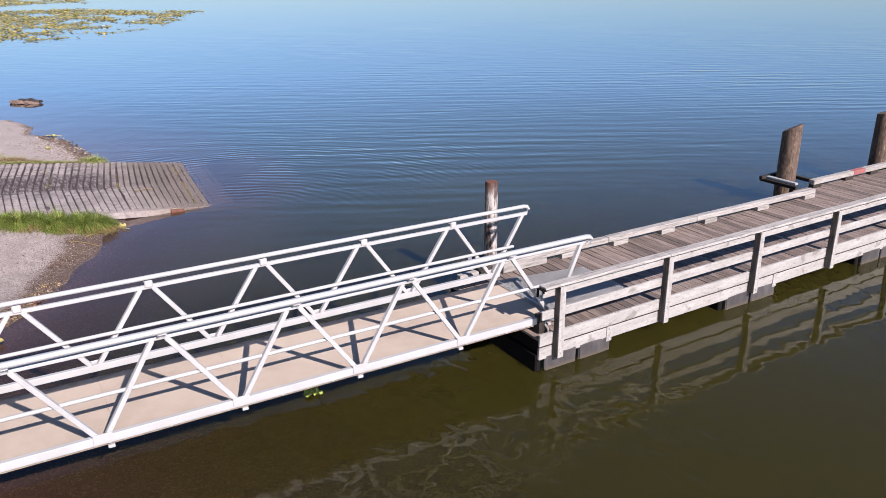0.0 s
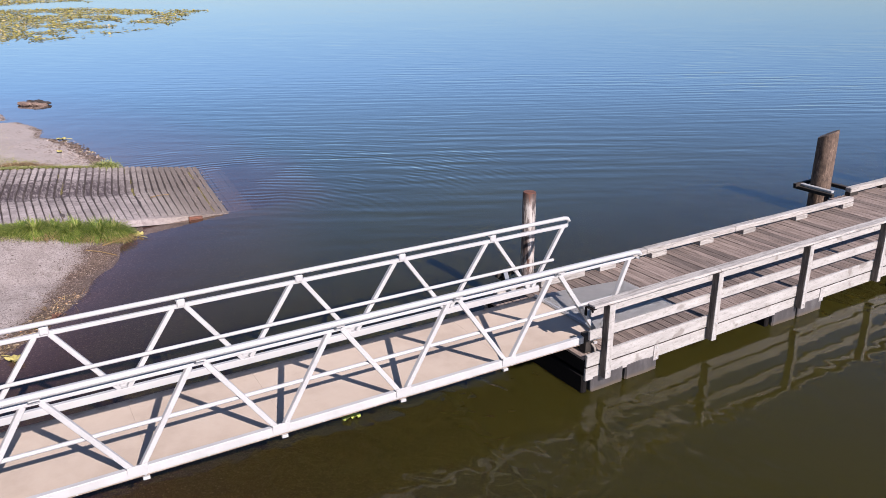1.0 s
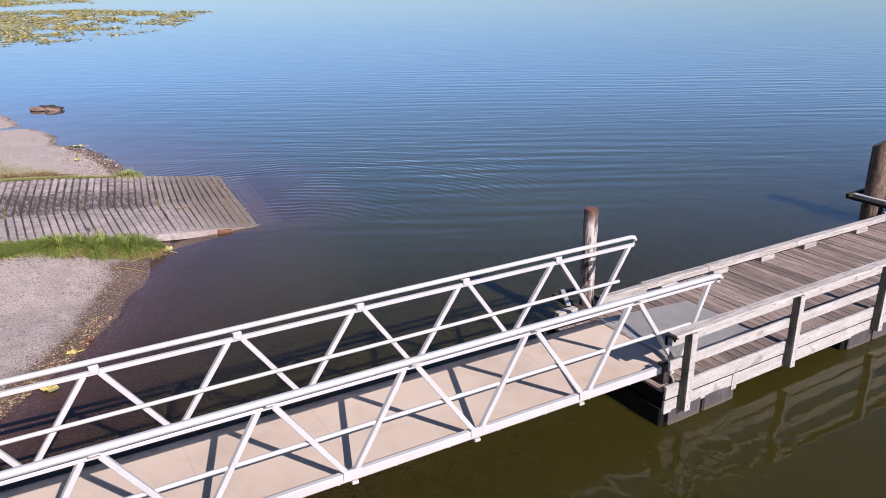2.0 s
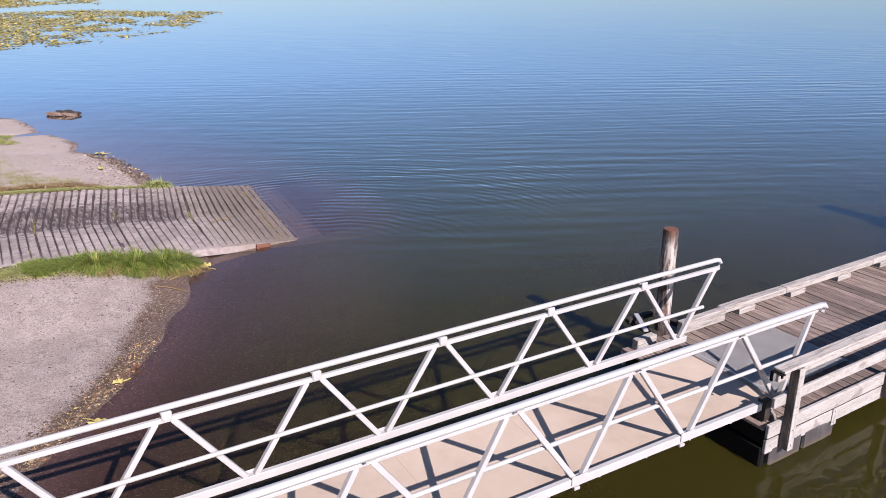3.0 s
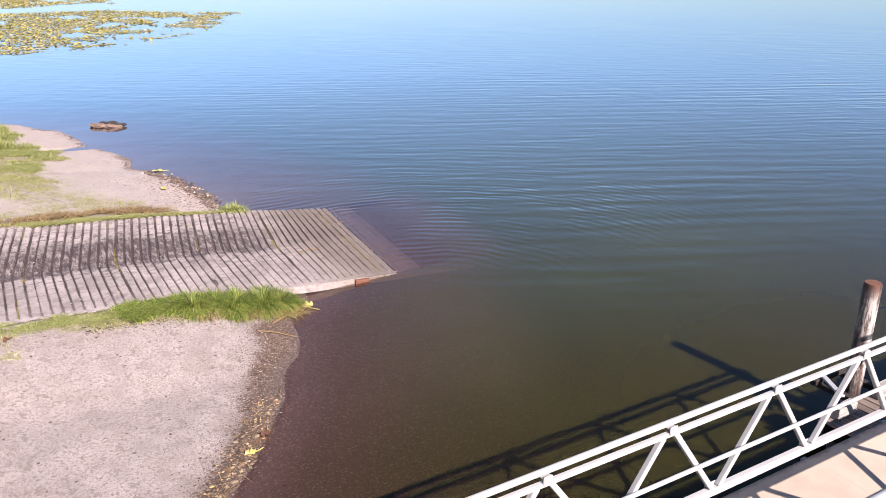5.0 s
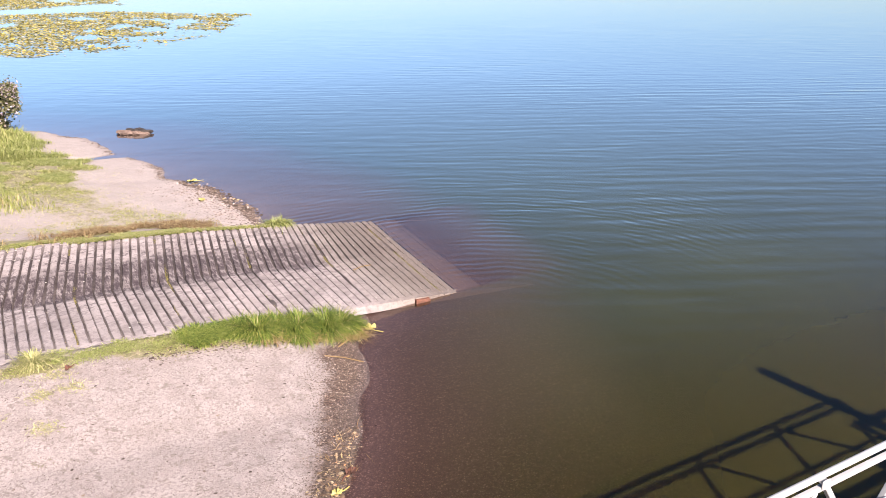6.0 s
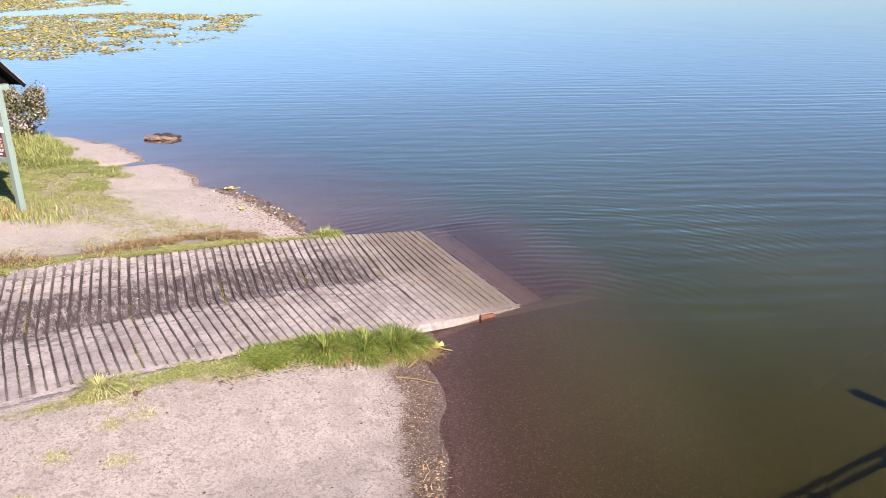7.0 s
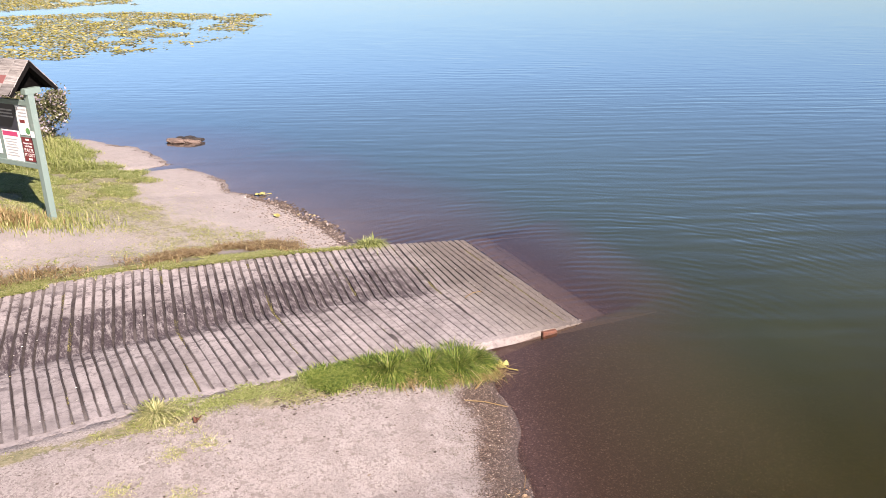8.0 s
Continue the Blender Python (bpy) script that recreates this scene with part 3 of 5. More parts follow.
def axis_matrix(p0, p1, roll_up=(0, 0, 1)):
    """Centre of the line p0-p1 with local x along it and local z as near up as can be."""
    p0, p1 = Vector(p0), Vector(p1)
    x = (p1 - p0).normalized()
    up = Vector(roll_up)
    y = up.cross(x)
    y = y.normalized() if y.length > 1e-4 else Vector((0, 1, 0))
    z = x.cross(y)
    m = Matrix((x, y, z)).transposed().to_4x4()
    m.translation = (p0 + p1) / 2
    return m, (p1 - p0).length


def beam(name, p0, p1, w, h, mat, parent, label="", b=0.006, wear=0.0, cuts=0):
    m, length = axis_matrix(p0, p1)
    return part(name, block(length, w, h, b, wear, cuts), mat, parent, label, m)


def tube_mesh(points, radius, sides=12, caps=True):
    """A round bar swept along points; radius may be a list."""
    bm = bmesh.new()
    pts = [Vector(p) for p in points]
    rad = radius if isinstance(radius, (list, tuple)) else [radius] * len(pts)
    rings = []
    for i, p in enumerate(pts):
        t = (pts[min(i + 1, len(pts) - 1)] - pts[max(i - 1, 0)]).normalized()
        a = t.cross(Vector((0, 0, 1))) if abs(t.z) < 0.9 else t.cross(Vector((1, 0, 0)))
        a.normalize()
        c = t.cross(a)
        rings.append([bm.verts.new(p + rad[i] * (a * math.cos(2 * math.pi * k / sides) + c * math.sin(2 * math.pi * k / sides))) for k in range(sides)])
    for r0, r1 in zip(rings, rings[1:]):
        for k in range(sides):
            bm.faces.new((r0[k], r0[(k + 1) % sides], r1[(k + 1) % sides], r1[k]))
    if caps:
        bm.faces.new(rings[0][::-1])
        bm.faces.new(rings[-1])
    return bm


def pipe(name, points, radius, mat, parent, label="", sides=12):
    ob = part(name, tube_mesh(points, radius, sides), mat, parent, label, smooth=True)
    ob.data.set_sharp_from_angle(angle=radians(50))
    return ob


# ---------------------------------------------------------------- ground and water
SHORE_Y = [-400, -60, -12, -3, 2, 3.6, 5.1, 5.5, 5.9, 6.57, 7.2, 7.9, 8.5, 9.37, 9.67, 10.1, 10.6, 15.4, 16.4, 17.7, 19.4, 21.2, 21.8, 23.0, 25.0, 25.3, 25.62, 28.7, 30.2, 31.5, 34, 40, 60, 140, 600]
SHORE_X = [-60, -22, -9.0, -7.7, -8.0, -8.3, -7.16, -6.82, -6.47, -5.94, -5.52, -5.16, -4.88, -4.50, -4.26, -3.88, -3.8, -3.6, -3.57, -3.52, -3.71, -4.15, -4.58, -4.37, -4.98, -6.35, -5.22, -5.7, -6.5, -7.6, -9.5, -14, -34, -120, -500]
RX = [-40, -16, -10, -8.6, -7.2, -5.6, -3.9, -2.8, -1.9, -0.9, 0.2, 3.0]
R_NEAR = [2.2, 0.80, 0.69, 0.69, 0.58, 0.42, 0.21, 0.12, 0.045, -0.085, -0.24, -0.5]
R_FOLD = [2.2, 0.66, 0.57, 0.56, 0.51, 0.39, 0.22, 0.12, 0.045, -0.085, -0.24, -0.5]
R_FAR = [2.3, 0.95, 0.87, 0.82, 0.71, 0.57, 0.35, 0.175, 0.05, -0.085, -0.24, -0.5]
R_Y0, R_YF, R_Y1, R_SKEW = 10.52, 12.85, 15.12, 0.118


def ramp_z(x, y):
    """Height of the ramp's surface: a shallow dip runs down its middle."""
    xs = x - R_SKEW * (y - R_YF)
    n, f, a = (np.interp(xs, RX, q) for q in (R_NEAR, R_FOLD, R_FAR))
    t0 = np.clip((y - R_Y0) / (R_YF - R_Y0), 0, 1)
    t1 = np.clip((y - R_YF) / (R_Y1 - R_YF), 0, 1.2)
    return np.where(y < R_YF, n + (f - n) * t0 ** 1.3, f + (a - f) * t1 ** 0.85)


def ground_z(x, y):
    x, y = np.asarray(x, float), np.asarray(y, float)
    d = np.interp(y, SHORE_Y, SHORE_X) - x
    d = d + (fbm(x * 0.9, y * 0.9, 5, 4) - 0.5) * 0.22
    d = d + (fbm(x * 1.7, y * 1.3, 15, 3) - 0.5) * 0.55 * np.clip((y - 16) / 2, 0, 1)
    dl = np.maximum(d, 0)
    near = np.minimum(dl, 7)
    south = 0.045 * near + 0.006 * near ** 2
    north = 0.055 * near + 0.0125 * near ** 2
    k = np.clip((y - 11.5) / 3.0, 0, 1)
    land = south * (1 - k) + north * k + 0.02 * np.maximum(dl - 7, 0) / (1 + 0.02 * np.maximum(dl - 7, 0))
    dn = np.minimum(d, 0)
    bed = np.maximum(0.055 * dn - 0.0045 * dn ** 2, -2.4)
    z = np.where(d > 0, land, bed)
    z = z + (fbm(x * 1.3, y * 1.3, 9, 4) - 0.5) * 0.05 * np.clip(dl, 0.15, 1)
    # under and beside the ramp
    side = np.maximum(np.maximum(R_Y0 - y, y - R_Y1), 0)
    inside = (y > R_Y0 - 2.5) & (y < R_Y1 + 2.2) & (x < 3)
    rz = ramp_z(x, np.clip(y, R_Y0, R_Y1))
    w = np.clip(1 - side / np.where(y > 13, 2.0, 2.4), 0, 1) * np.clip((-4.4 - x) / 1.2, 0, 1)
    z = np.where(inside & (side > 0), z * (1 - w) + (rz - np.where(y < 12, 0.004, 0.02)) * w, z)
    past_end = x - R_SKEW * (y - R_YF) > -0.98
    z = np.where(inside & (side <= 0.0), np.where(past_end, np.maximum(z, rz - 0.03), np.minimum(z, rz - 0.16)), z)
    return z


def lines(lo, hi, fine_lo, fine_hi, step, grow=1.22):
    out = list(np.arange(fine_lo, fine_hi + step, step))
    s = step
    while out[-1] < hi:
        s *= grow
        out.append(min(out[-1] + s, hi))
    s = step
    while out[0] > lo:
        s *= grow
        out.insert(0, max(out[0] - s, lo))
    return np.array(out)


def sheet(name, xs, ys, zfun, mat):
    X, Y = np.meshgrid(xs, ys)
    Z = zfun(X, Y)
    nx, ny = len(xs), len(ys)
    me = bpy.data.meshes.new(name)
    co = np.stack([X, Y, Z], -1).reshape(-1, 3)
    idx = np.arange(nx * ny).reshape(ny, nx)
    quads = np.stack([idx[:-1, :-1], idx[:-1, 1:], idx[1:, 1:], idx[1:, :-1]], -1).reshape(-1, 4)
    me.from_pydata(co.tolist(), [], quads.tolist())
    me.update()
    me.materials.append(mat)
    me.shade_smooth()
    return me, co


def grass_amount(x, y):
    """How much turf covers the shore, 0..1."""
    x, y = np.asarray(x, float), np.asarray(y, float)
    d = np.interp(y, SHORE_Y, SHORE_X) - x
    n = fbm(x * 0.8, y * 0.8, 21, 3)
    north = np.clip((d - np.interp(y, [16, 20, 22, 25, 28], [1.6, 2.1, 2.05, 1.45, 0.9]) + 0.9 * (y < 19.5) * np.clip(19.5 - y, 0, 1.5) - 3.0 * np.clip((n - 0.5), -0.3, 0.3)) / 1.2, 0, 1) * (y > 16.2)
    bare = np.clip(1 - np.hypot((x + 10.4) / 3.0, (y - 17.9) / 1.7), 0, 1) * 2.6
    north = np.clip(north - bare, 0, 1) * np.interp(y, [17, 20.5, 22], [0.42, 0.55, 1.0])
    bank = np.clip(1 - np.abs(y - 15.55) / 0.55, 0, 1) * (x < -4.3) * 1.3
    near = np.clip(1 - np.abs(y - 10.25) / np.interp(x, [-14, -9.6, -7.5, -5.5, -4.2, -3.9], [0.25, 0.22, 0.45, 0.5, 0.5, 0.01]), 0, 1) * (x < -3.85) * 1.4 * np.clip(0.25 + 1.6 * (fbm(x * 1.7, y * 1.7, 61, 2) - 0.3) + 0.5 * (x > -7.5), 0, 1)
    tuft = np.clip((fbm(x * 1.1, y * 1.1, 33, 3) - 0.60) * 5, 0, 1) * (y < 10.6) * (d > 3.6) * 0.3
    return np.clip(np.maximum.reduce([north, bank, near, tuft]), 0, 1)


gx = lines(-2500, 2500, -13.0, 1.5, 0.11, 1.3)
gy = lines(-2500, 3500, 3.5, 33.0, 0.13, 1.3)
ground_me, gco = sheet("ground", gx, gy, ground_z, M_GROUND)
cover = ground_me.color_attributes.new("cover", "FLOAT_COLOR", "POINT")
dshore = np.interp(gco[:, 1], SHORE_Y, SHORE_X) - gco[:, 0]
wide = np.where(gco[:, 1] > 12, 0.2, np.interp(gco[:, 1], [5.0, 6.5, 8.5], [0.42, 0.52, 0.80]) * (0.5 + 1.0 * fbm(gco[:, 0] * 1.6, gco[:, 1] * 1.6, 57, 3)))
band = np.clip(1 - np.abs(dshore - 0.12) / wide, 0, 1) + (dshore < 0.15)
cols = np.zeros((len(gco), 4))
band = np.clip(band, 0, 1) * np.interp(gco[:, 1], [20.0, 22.0], [1, 0.2])
cols[:, 0], cols[:, 1], cols[:, 3] = grass_amount(gco[:, 0], gco[:, 1]), np.clip(band, 0, 1), 1
cover.data.foreach_set("color", cols.ravel())
tagged(new("ground", ground_me), "pinkish-grey gravel and sand shore sloping into the lake", "ground", kind="structure")

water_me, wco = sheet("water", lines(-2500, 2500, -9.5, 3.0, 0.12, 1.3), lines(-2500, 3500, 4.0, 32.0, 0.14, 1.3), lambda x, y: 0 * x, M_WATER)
depth = -ground_z(wco[:, 0], wco[:, 1])
on_ramp = (wco[:, 1] > R_Y0) & (wco[:, 1] < R_Y1) & (wco[:, 0] < 2.6)
past = np.clip((wco[:, 0] - R_SKEW * (wco[:, 1] - R_YF) + 1.0) / 2.4, 0, 1)
depth = np.where(on_ramp, -ramp_z(wco[:, 0], wco[:, 1]) * 0.4 * (1 - past) + depth * past, depth)
dat = water_me.attributes.new("depth", "FLOAT", "POINT")
dat.data.foreach_set("value", np.maximum(depth, 0.0).astype(np.float32))
tagged(new("water", water_me), "calm murky lake water reflecting a clear blue sky", "water", kind="structure")

def sky_blocker():
    """An unseen dark hillside, added landward to close the place and block sky fill."""
    v, f = [], []
    n = 40
    for i in range(n):
        a = radians(128 + 92 * i / (n - 1))
        for r, z in ((38, 1.0), (42, 20 + 5 * noise.noise((i * 0.5, 0, 0))), (48, 44 + 6 * noise.noise((i * 0.4, 3, 0))), (62, 72)):
            v.append((-12 + r * math.cos(a), r * math.sin(a) * 0.9, z))
    for i in range(n - 1):
        for k in range(3):
            b = 4 * i + k
            f.append((b, b + 4, b + 5, b + 1))
    tagged(new("light_screen", raw("light_screen", v, f, M_SKYBLOCK)), "unseen dark hill-shaped screen that cuts sky light from the landward side", "hillside", kind="structure")


sky_blocker()


# ---------------------------------------------------------------- gangway
def gangway():
    g = thing("gangway", "white painted metal truss gangway with beige deck leading to the dock", "gangway", pose(0, 0, 0, 0, 0, -1.7))
    bays = [0.13 - 1.465 * k for k in range(6)]
    tops = [-0.585 - 1.465 * k for k in range(5)]
    near_bays = [0.088 - 1.4935 * k for k in range(6)]
    near_tops = [-0.64 - 1.503 * k for k in range(5)]
    for y, out in ((0.315, -1), (1.95, 1)):
        low, high = (near_bays, near_tops) if out < 0 else (bays, tops)
        ypipe = y + out * 0.015
        zb, hb, sx = (0.705, 0.10, -0.12) if out < 0 else (0.745, 0.09, 0.0)
        zc, zp, zm = (1.70, 1.803, 1.19) if out < 0 else (1.67, 1.785, 1.18)
        x0, x1 = -7.93 + sx, 0.80 + sx
        beam("bottom_chord", (-7.55, y, zb), (0.28, y, zb), 0.062, hb, M_WHITE, g, b=0.005)
        yc = y + 0.055 if out < 0 else y
        hc = 0.042 if out < 0 else 0.05
        beam("top_chord", (x0 + 0.1, yc, zc), (x1 - 0.02, yc, zc), 0.05, hc, M_WHITE, g, b=0.007)
        r = 0.037 if out < 0 else 0.031
        pts = [(x0 + 0.02, ypipe, zc), (x0 - 0.03, ypipe, zc + 0.06), (x0 + 0.02, ypipe, zp - 0.01), (x0 + 0.09, ypipe, zp)]
        pts += [(x1 - 0.07, ypipe, zp), (x1 - 0.01, ypipe, zp - 0.012), (x1 + 0.02, ypipe, zc + 0.06), (x1 - 0.01, ypipe, zc)]
        pipe("top_rail", pts, r, M_PIPE if out < 0 else M_WHITE, g, "round metal top rail" if out < 0 else "")
        yi = y - out * 0.052
        pipe("mid_rail", [(x0 + 0.45, yi, zm), (x1 - 0.30, yi, zm)], 0.024, M_WHITE, g)
        w = 0.056
        for i, xj in enumerate(high):
            for s in (-1, 1):
                foot = low[i] - 0.05 if s > 0 else low[i + 1] + 0.05
                beam("diagonal", (xj + (0.05 if s > 0 else -0.10), yc, zc - 0.012), (foot, y, zb + 0.04), w, w, M_WHITE, g, b=0.006)
            br = block(0.10, 0.022, 0.095, 0.012)
            part("bracket", br, M_WHITE, g, at=Matrix.Translation((xj, y - 0.030 if out > 0 else yc - 0.028, zc + 0.045)))
            part("bracket", block(0.10, 0.08, 0.010, 0.003), M_WHITE, g, at=Matrix.Translation((xj, y + out * 0.008, zc + 0.065)))
        beam("diagonal", (low[0] + 0.03, y, zb + 0.04), (x1 - 0.10, yc, zc - 0.005), w, w, M_WHITE, g, b=0.006)
        beam("diagonal", (low[-1] - 0.045, y, zb + 0.05), (x0 + 0.14, y, zc - 0.02), w, w, M_WHITE, g, b=0.006)
        for xb in low:
            part("gusset", block(0.20, 0.012, 0.10, 0.003), M_WHITE, g, at=Matrix.Translation((xb, y + out * 0.0365, zb + 0.03)))
    for i, xb in enumerate(bays[:-1] + [-7.4]):
        beam("crossbeam", (xb - 0.08, 0.325, 0.580), (xb, 1.98, 0.580), 0.07, 0.036, M_WHITE, g, b=0.004)
    ends = [0.27, -1.33, -2.80, -4.26, -5.73, -7.55]
    for a, b in zip(ends, ends[1:]):
        beam("deck_panel", (b + 0.0004, 1.132, 0.618), (a - 0.0004, 1.132, 0.618), 1.565, 0.035, M_BEIGE, g, b=0.001)
    for k in range(12):
        x = -7.1 + 0.64 * k
        part("bolt", block(0.02, 0.02, 0.05, 0.003), M_PIPE, g, at=Matrix.Translation((x, 0.30, 0.665)))
    return g


gangway()


def hinge_plate():
    p = thing("transition_plate", "flat grey metal transition plate resting on the dock boards", "metal plate")
    bm = bmesh.new()
    prof = [(0.20, 0.650), (0.42, 0.642), (1.90, 0.548), (2.02, 0.530)]
    for y, side in ((0.50, 0), (1.90, 1)):
        for x, z in prof:
            bm.verts.new((x, y + (0.0 if x < 1.0 else (-0.06 if side else 0.10)), z))
    v = list(bm.verts)
    n = len(prof)
    faces = [bm.faces.new((v[i], v[i + 1], v[n + i + 1], v[n + i])) for i in range(n - 1)]
    bmesh.ops.solidify(bm, geom=faces, thickness=0.010)
    part("plate", bm, M_PLATE, p)
    pipe("hinge", [(0.27, 0.48, 0.645), (0.27, 1.92, 0.645)], 0.016, M_PIPE, p, sides=8)
    return p


hinge_plate()


def abutment():
    bm = block(1.9, 2.3, 0.9, 0.03, 0.004, 4)
    tagged(part("abutment", bm, M_RAMP, None, at=Matrix.Translation((-8.75, 1.38, 0.14)) @ pose(0, 0, 0, 0, 0, -1.7)), "plain concrete abutment under the gangway's landward end", "abutment", kind="structure")


abutment()


# ---------------------------------------------------------------- dock
D_X0, D_X1 = -0.28, 13.6
DECK_Z = 0.515


def dock():
    d = thing("dock", "floating wooden dock of weathered boards with a three-rail fence", "dock")
    posts = [0.0 + 2.074 * k for k in range(7)]
    # rails and fascia, in lengths butted between every second post
    for a, b in ((-0.28, 4.19), (4.194, 8.34), (8.344, 13.6)):
        beam("fascia_board", (a, 0.132, 0.282), (b, 0.132, 0.282), 0.042, 0.184, M_BOARD, d, wear=0.002, cuts=6)
        # strip added to draw the dark line between the two boards
        beam("joint_strip", (a, 0.132, 0.387), (b, 0.132, 0.387), 0.034, 0.026, M_FRAME, d, "dark strip between fascia and toe board", b=0.003, wear=0.003, cuts=24)
        beam("toe_board", (a, 0.124, 0.489), (b, 0.124, 0.489), 0.042, 0.178, M_BOARD, d, wear=0.002, cuts=6)
    for a, b in ((-0.28, 2.09), (2.094, 6.24), (6.244, 10.39), (10.394, 13.6)):
        beam("rail_cap", (a + 0.0, 0.09, 1.305), (b, 0.09, 1.305), 0.15, 0.038, M_RAIL, d, wear=0.002, cuts=5)
        beam("upper_rail", (a + 0.02, 0.115, 1.205), (b, 0.115, 1.205), 0.04, 0.135, M_BOARD, d, wear=0.002, cuts=5)
        beam("lower_rail", (a + 0.02, 0.115, 0.865), (b, 0.115, 0.865), 0.04, 0.135, M_BOARD, d, wear=0.002, cuts=5)
    for x in posts:
        upright = Matrix.Translation((x, 0.05, 0.755)) @ pose(0, 0, 0, 0, 90, 0)
        post = part("fence_post", block(1.075, 0.105, 0.105, 0.008, 0.002, 3), M_POST, d, at=upright)
        part("face_board", block(1.07, 0.098, 0.014, 0.003, 0.001, 3), M_BOARD, post, "pale weathered face board", upright.inverted() @ Matrix.Translation((x, -0.0105, 0.755)) @ pose(0, 0, 0, 0, 90, 0) @ pose(0, 0, 0, 90, 0, 0))
        for z in (0.30, 0.50):
            part("bolt_head", tube_mesh([(0, -0.012, 0), (0, -0.024, 0)], 0.013, 6), M_PIPE, post, at=upright.inverted() @ Matrix.Translation((x, -0.004, z)))
    for x in (1.02, 4.80, 8.58):
        plate = part("splice_plate", block(0.10, 0.012, 0.24, 0.003), M_BOARD, d, "pale splice plate with bolts", Matrix.Translation((x, 0.104, 0.27)))
        for z in (-0.08, 0.08):
            part("bolt_head", tube_mesh([(0, -0.006, 0), (0, -0.016, 0)], 0.012, 6), M_PIPE, plate, at=Matrix.Translation((0, 0, z)))
    # stringers and end
    for y in (0.22, 1.25, 2.28):
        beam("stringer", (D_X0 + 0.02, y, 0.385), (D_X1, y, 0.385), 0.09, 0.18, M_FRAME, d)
    # end board coloured black to carry the shade on this side
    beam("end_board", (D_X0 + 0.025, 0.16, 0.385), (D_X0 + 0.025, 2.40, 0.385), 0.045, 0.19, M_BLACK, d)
    beam("far_fascia", (D_X0, 2.47, 0.38), (9.0, 2.47, 0.38), 0.045, 0.20, M_RAIL, d, wear=0.002, cuts=4)
    # bull rail along the far side on spacer blocks
    by = lambda x: 2.335 + 0.085 * (8.99 - x) / 7.4
    for a, b in ((1.63, 3.05), (3.054, 5.32), (5.324, 8.99)):
        beam("bull_rail", (a, by(a), 0.66), (b, by(b), 0.655), 0.14, 0.10, M_RAIL, d, b=0.012, wear=0.003, cuts=5)
    beam("bull_rail", (0.70, 2.36, 0.625), (1.62, 2.36, 0.625), 0.10, 0.20, M_RAIL, d, b=0.01, wear=0.003, cuts=4)
    beam("timber_stub", (-0.16, 2.36, 0.60), (0.20, 2.36, 0.60), 0.12, 0.16, M_RAIL, d, b=0.012, wear=0.004)
    beam("pile_guide", (0.18, 2.50, 0.66), (0.46, 2.98, 0.66), 0.07, 0.03, M_PIPE, d, "bare metal guide plate", b=0.004)
    for x in (2.15, 3.35, 4.55, 5.72, 7.28, 8.80):
        beam("spacer_block", (x - 0.18, by(x) - 0.005, 0.562), (x + 0.18, by(x) - 0.005, 0.562), 0.15, 0.088, M_RAIL, d, b=0.008, wear=0.003)
    for a, b, mat in ((9.55, 11.05, M_RAIL), (11.054, 11.50, M_REDPAINT), (11.504, 13.6, M_RAIL)):
        beam("bull_rail", (a, 2.76, 0.655), (b, 2.76, 0.655), 0.14, 0.11, mat, d, b=0.012, wear=0.003, cuts=3)
    for x in (9.7, 10.9, 11.9, 13.1):
        beam("spacer_block", (x - 0.15, 2.76, 0.56), (x + 0.15, 2.76, 0.56), 0.13, 0.08, M_FRAME, d, b=0.008)
    beam("far_fascia", (9.0, 2.85, 0.38), (D_X1, 2.85, 0.38), 0.045, 0.20, M_RAIL, d, wear=0.002, cuts=4)
    # pile guide frames
    for x, y, s, mat in ((9.66, 3.36, 1, M_FRAME), (0.68, 2.72, 0.62, M_FRAME)):
        hx, y1 = 0.42 * s, y + 0.40 * s
        for sx in (-1, 1):
            beam("pile_guide", (x + sx * hx, 2.89 if x > 5 else 2.51, 0.53), (x + sx * hx, y1 + 0.1, 0.53), 0.09, 0.08, mat, d, "dark timber pile guide", b=0.008, wear=0.003, cuts=2)
        beam("pile_guide", (x - hx - 0.14, y1, 0.60), (x + hx + 0.14, y1, 0.60), 0.09, 0.07, mat, d, "dark timber pile guide", b=0.008, wear=0.003, cuts=2)
    beam("pile_guide", (9.30, 2.95, 0.60), (9.30, 3.80, 0.60), 0.10, 0.05, M_PIPE, d, "bare metal guide plate", b=0.006)
    # floats in pairs under the fascia
    for x0 in (-0.30, 3.48, 7.25, 11.0):
        # thin black slab puts the shaded end of each float pair into colour
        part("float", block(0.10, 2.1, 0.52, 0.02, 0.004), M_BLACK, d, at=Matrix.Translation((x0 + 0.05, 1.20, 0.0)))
        for a, b in ((0.13, 0.70), (0.76, 1.36)):
            part("float", block(b - a, 2.30, 0.52, 0.02, 0.006, 3), M_FLOAT, d, at=Matrix.Translation((x0 + (a + b) / 2, 1.255, -0.02)))
    # rope end and timber stub by the corner post
    pipe("rope", [(-0.10, 0.24, 0.66), (-0.06, 0.20, 0.60), (-0.09, 0.17, 0.54), (-0.05, 0.20, 0.57), (-0.08, 0.24, 0.62)], 0.02, M_ROPE, d, "frayed grey rope", 8)
    beam("corner_stub", (-0.14, 0.3, 0.53), (-0.14, 0.3, 0.80), 0.12, 0.10, M_FRAME, d)
    cap = block(0.07, 0.15, 0.012, 0.003)
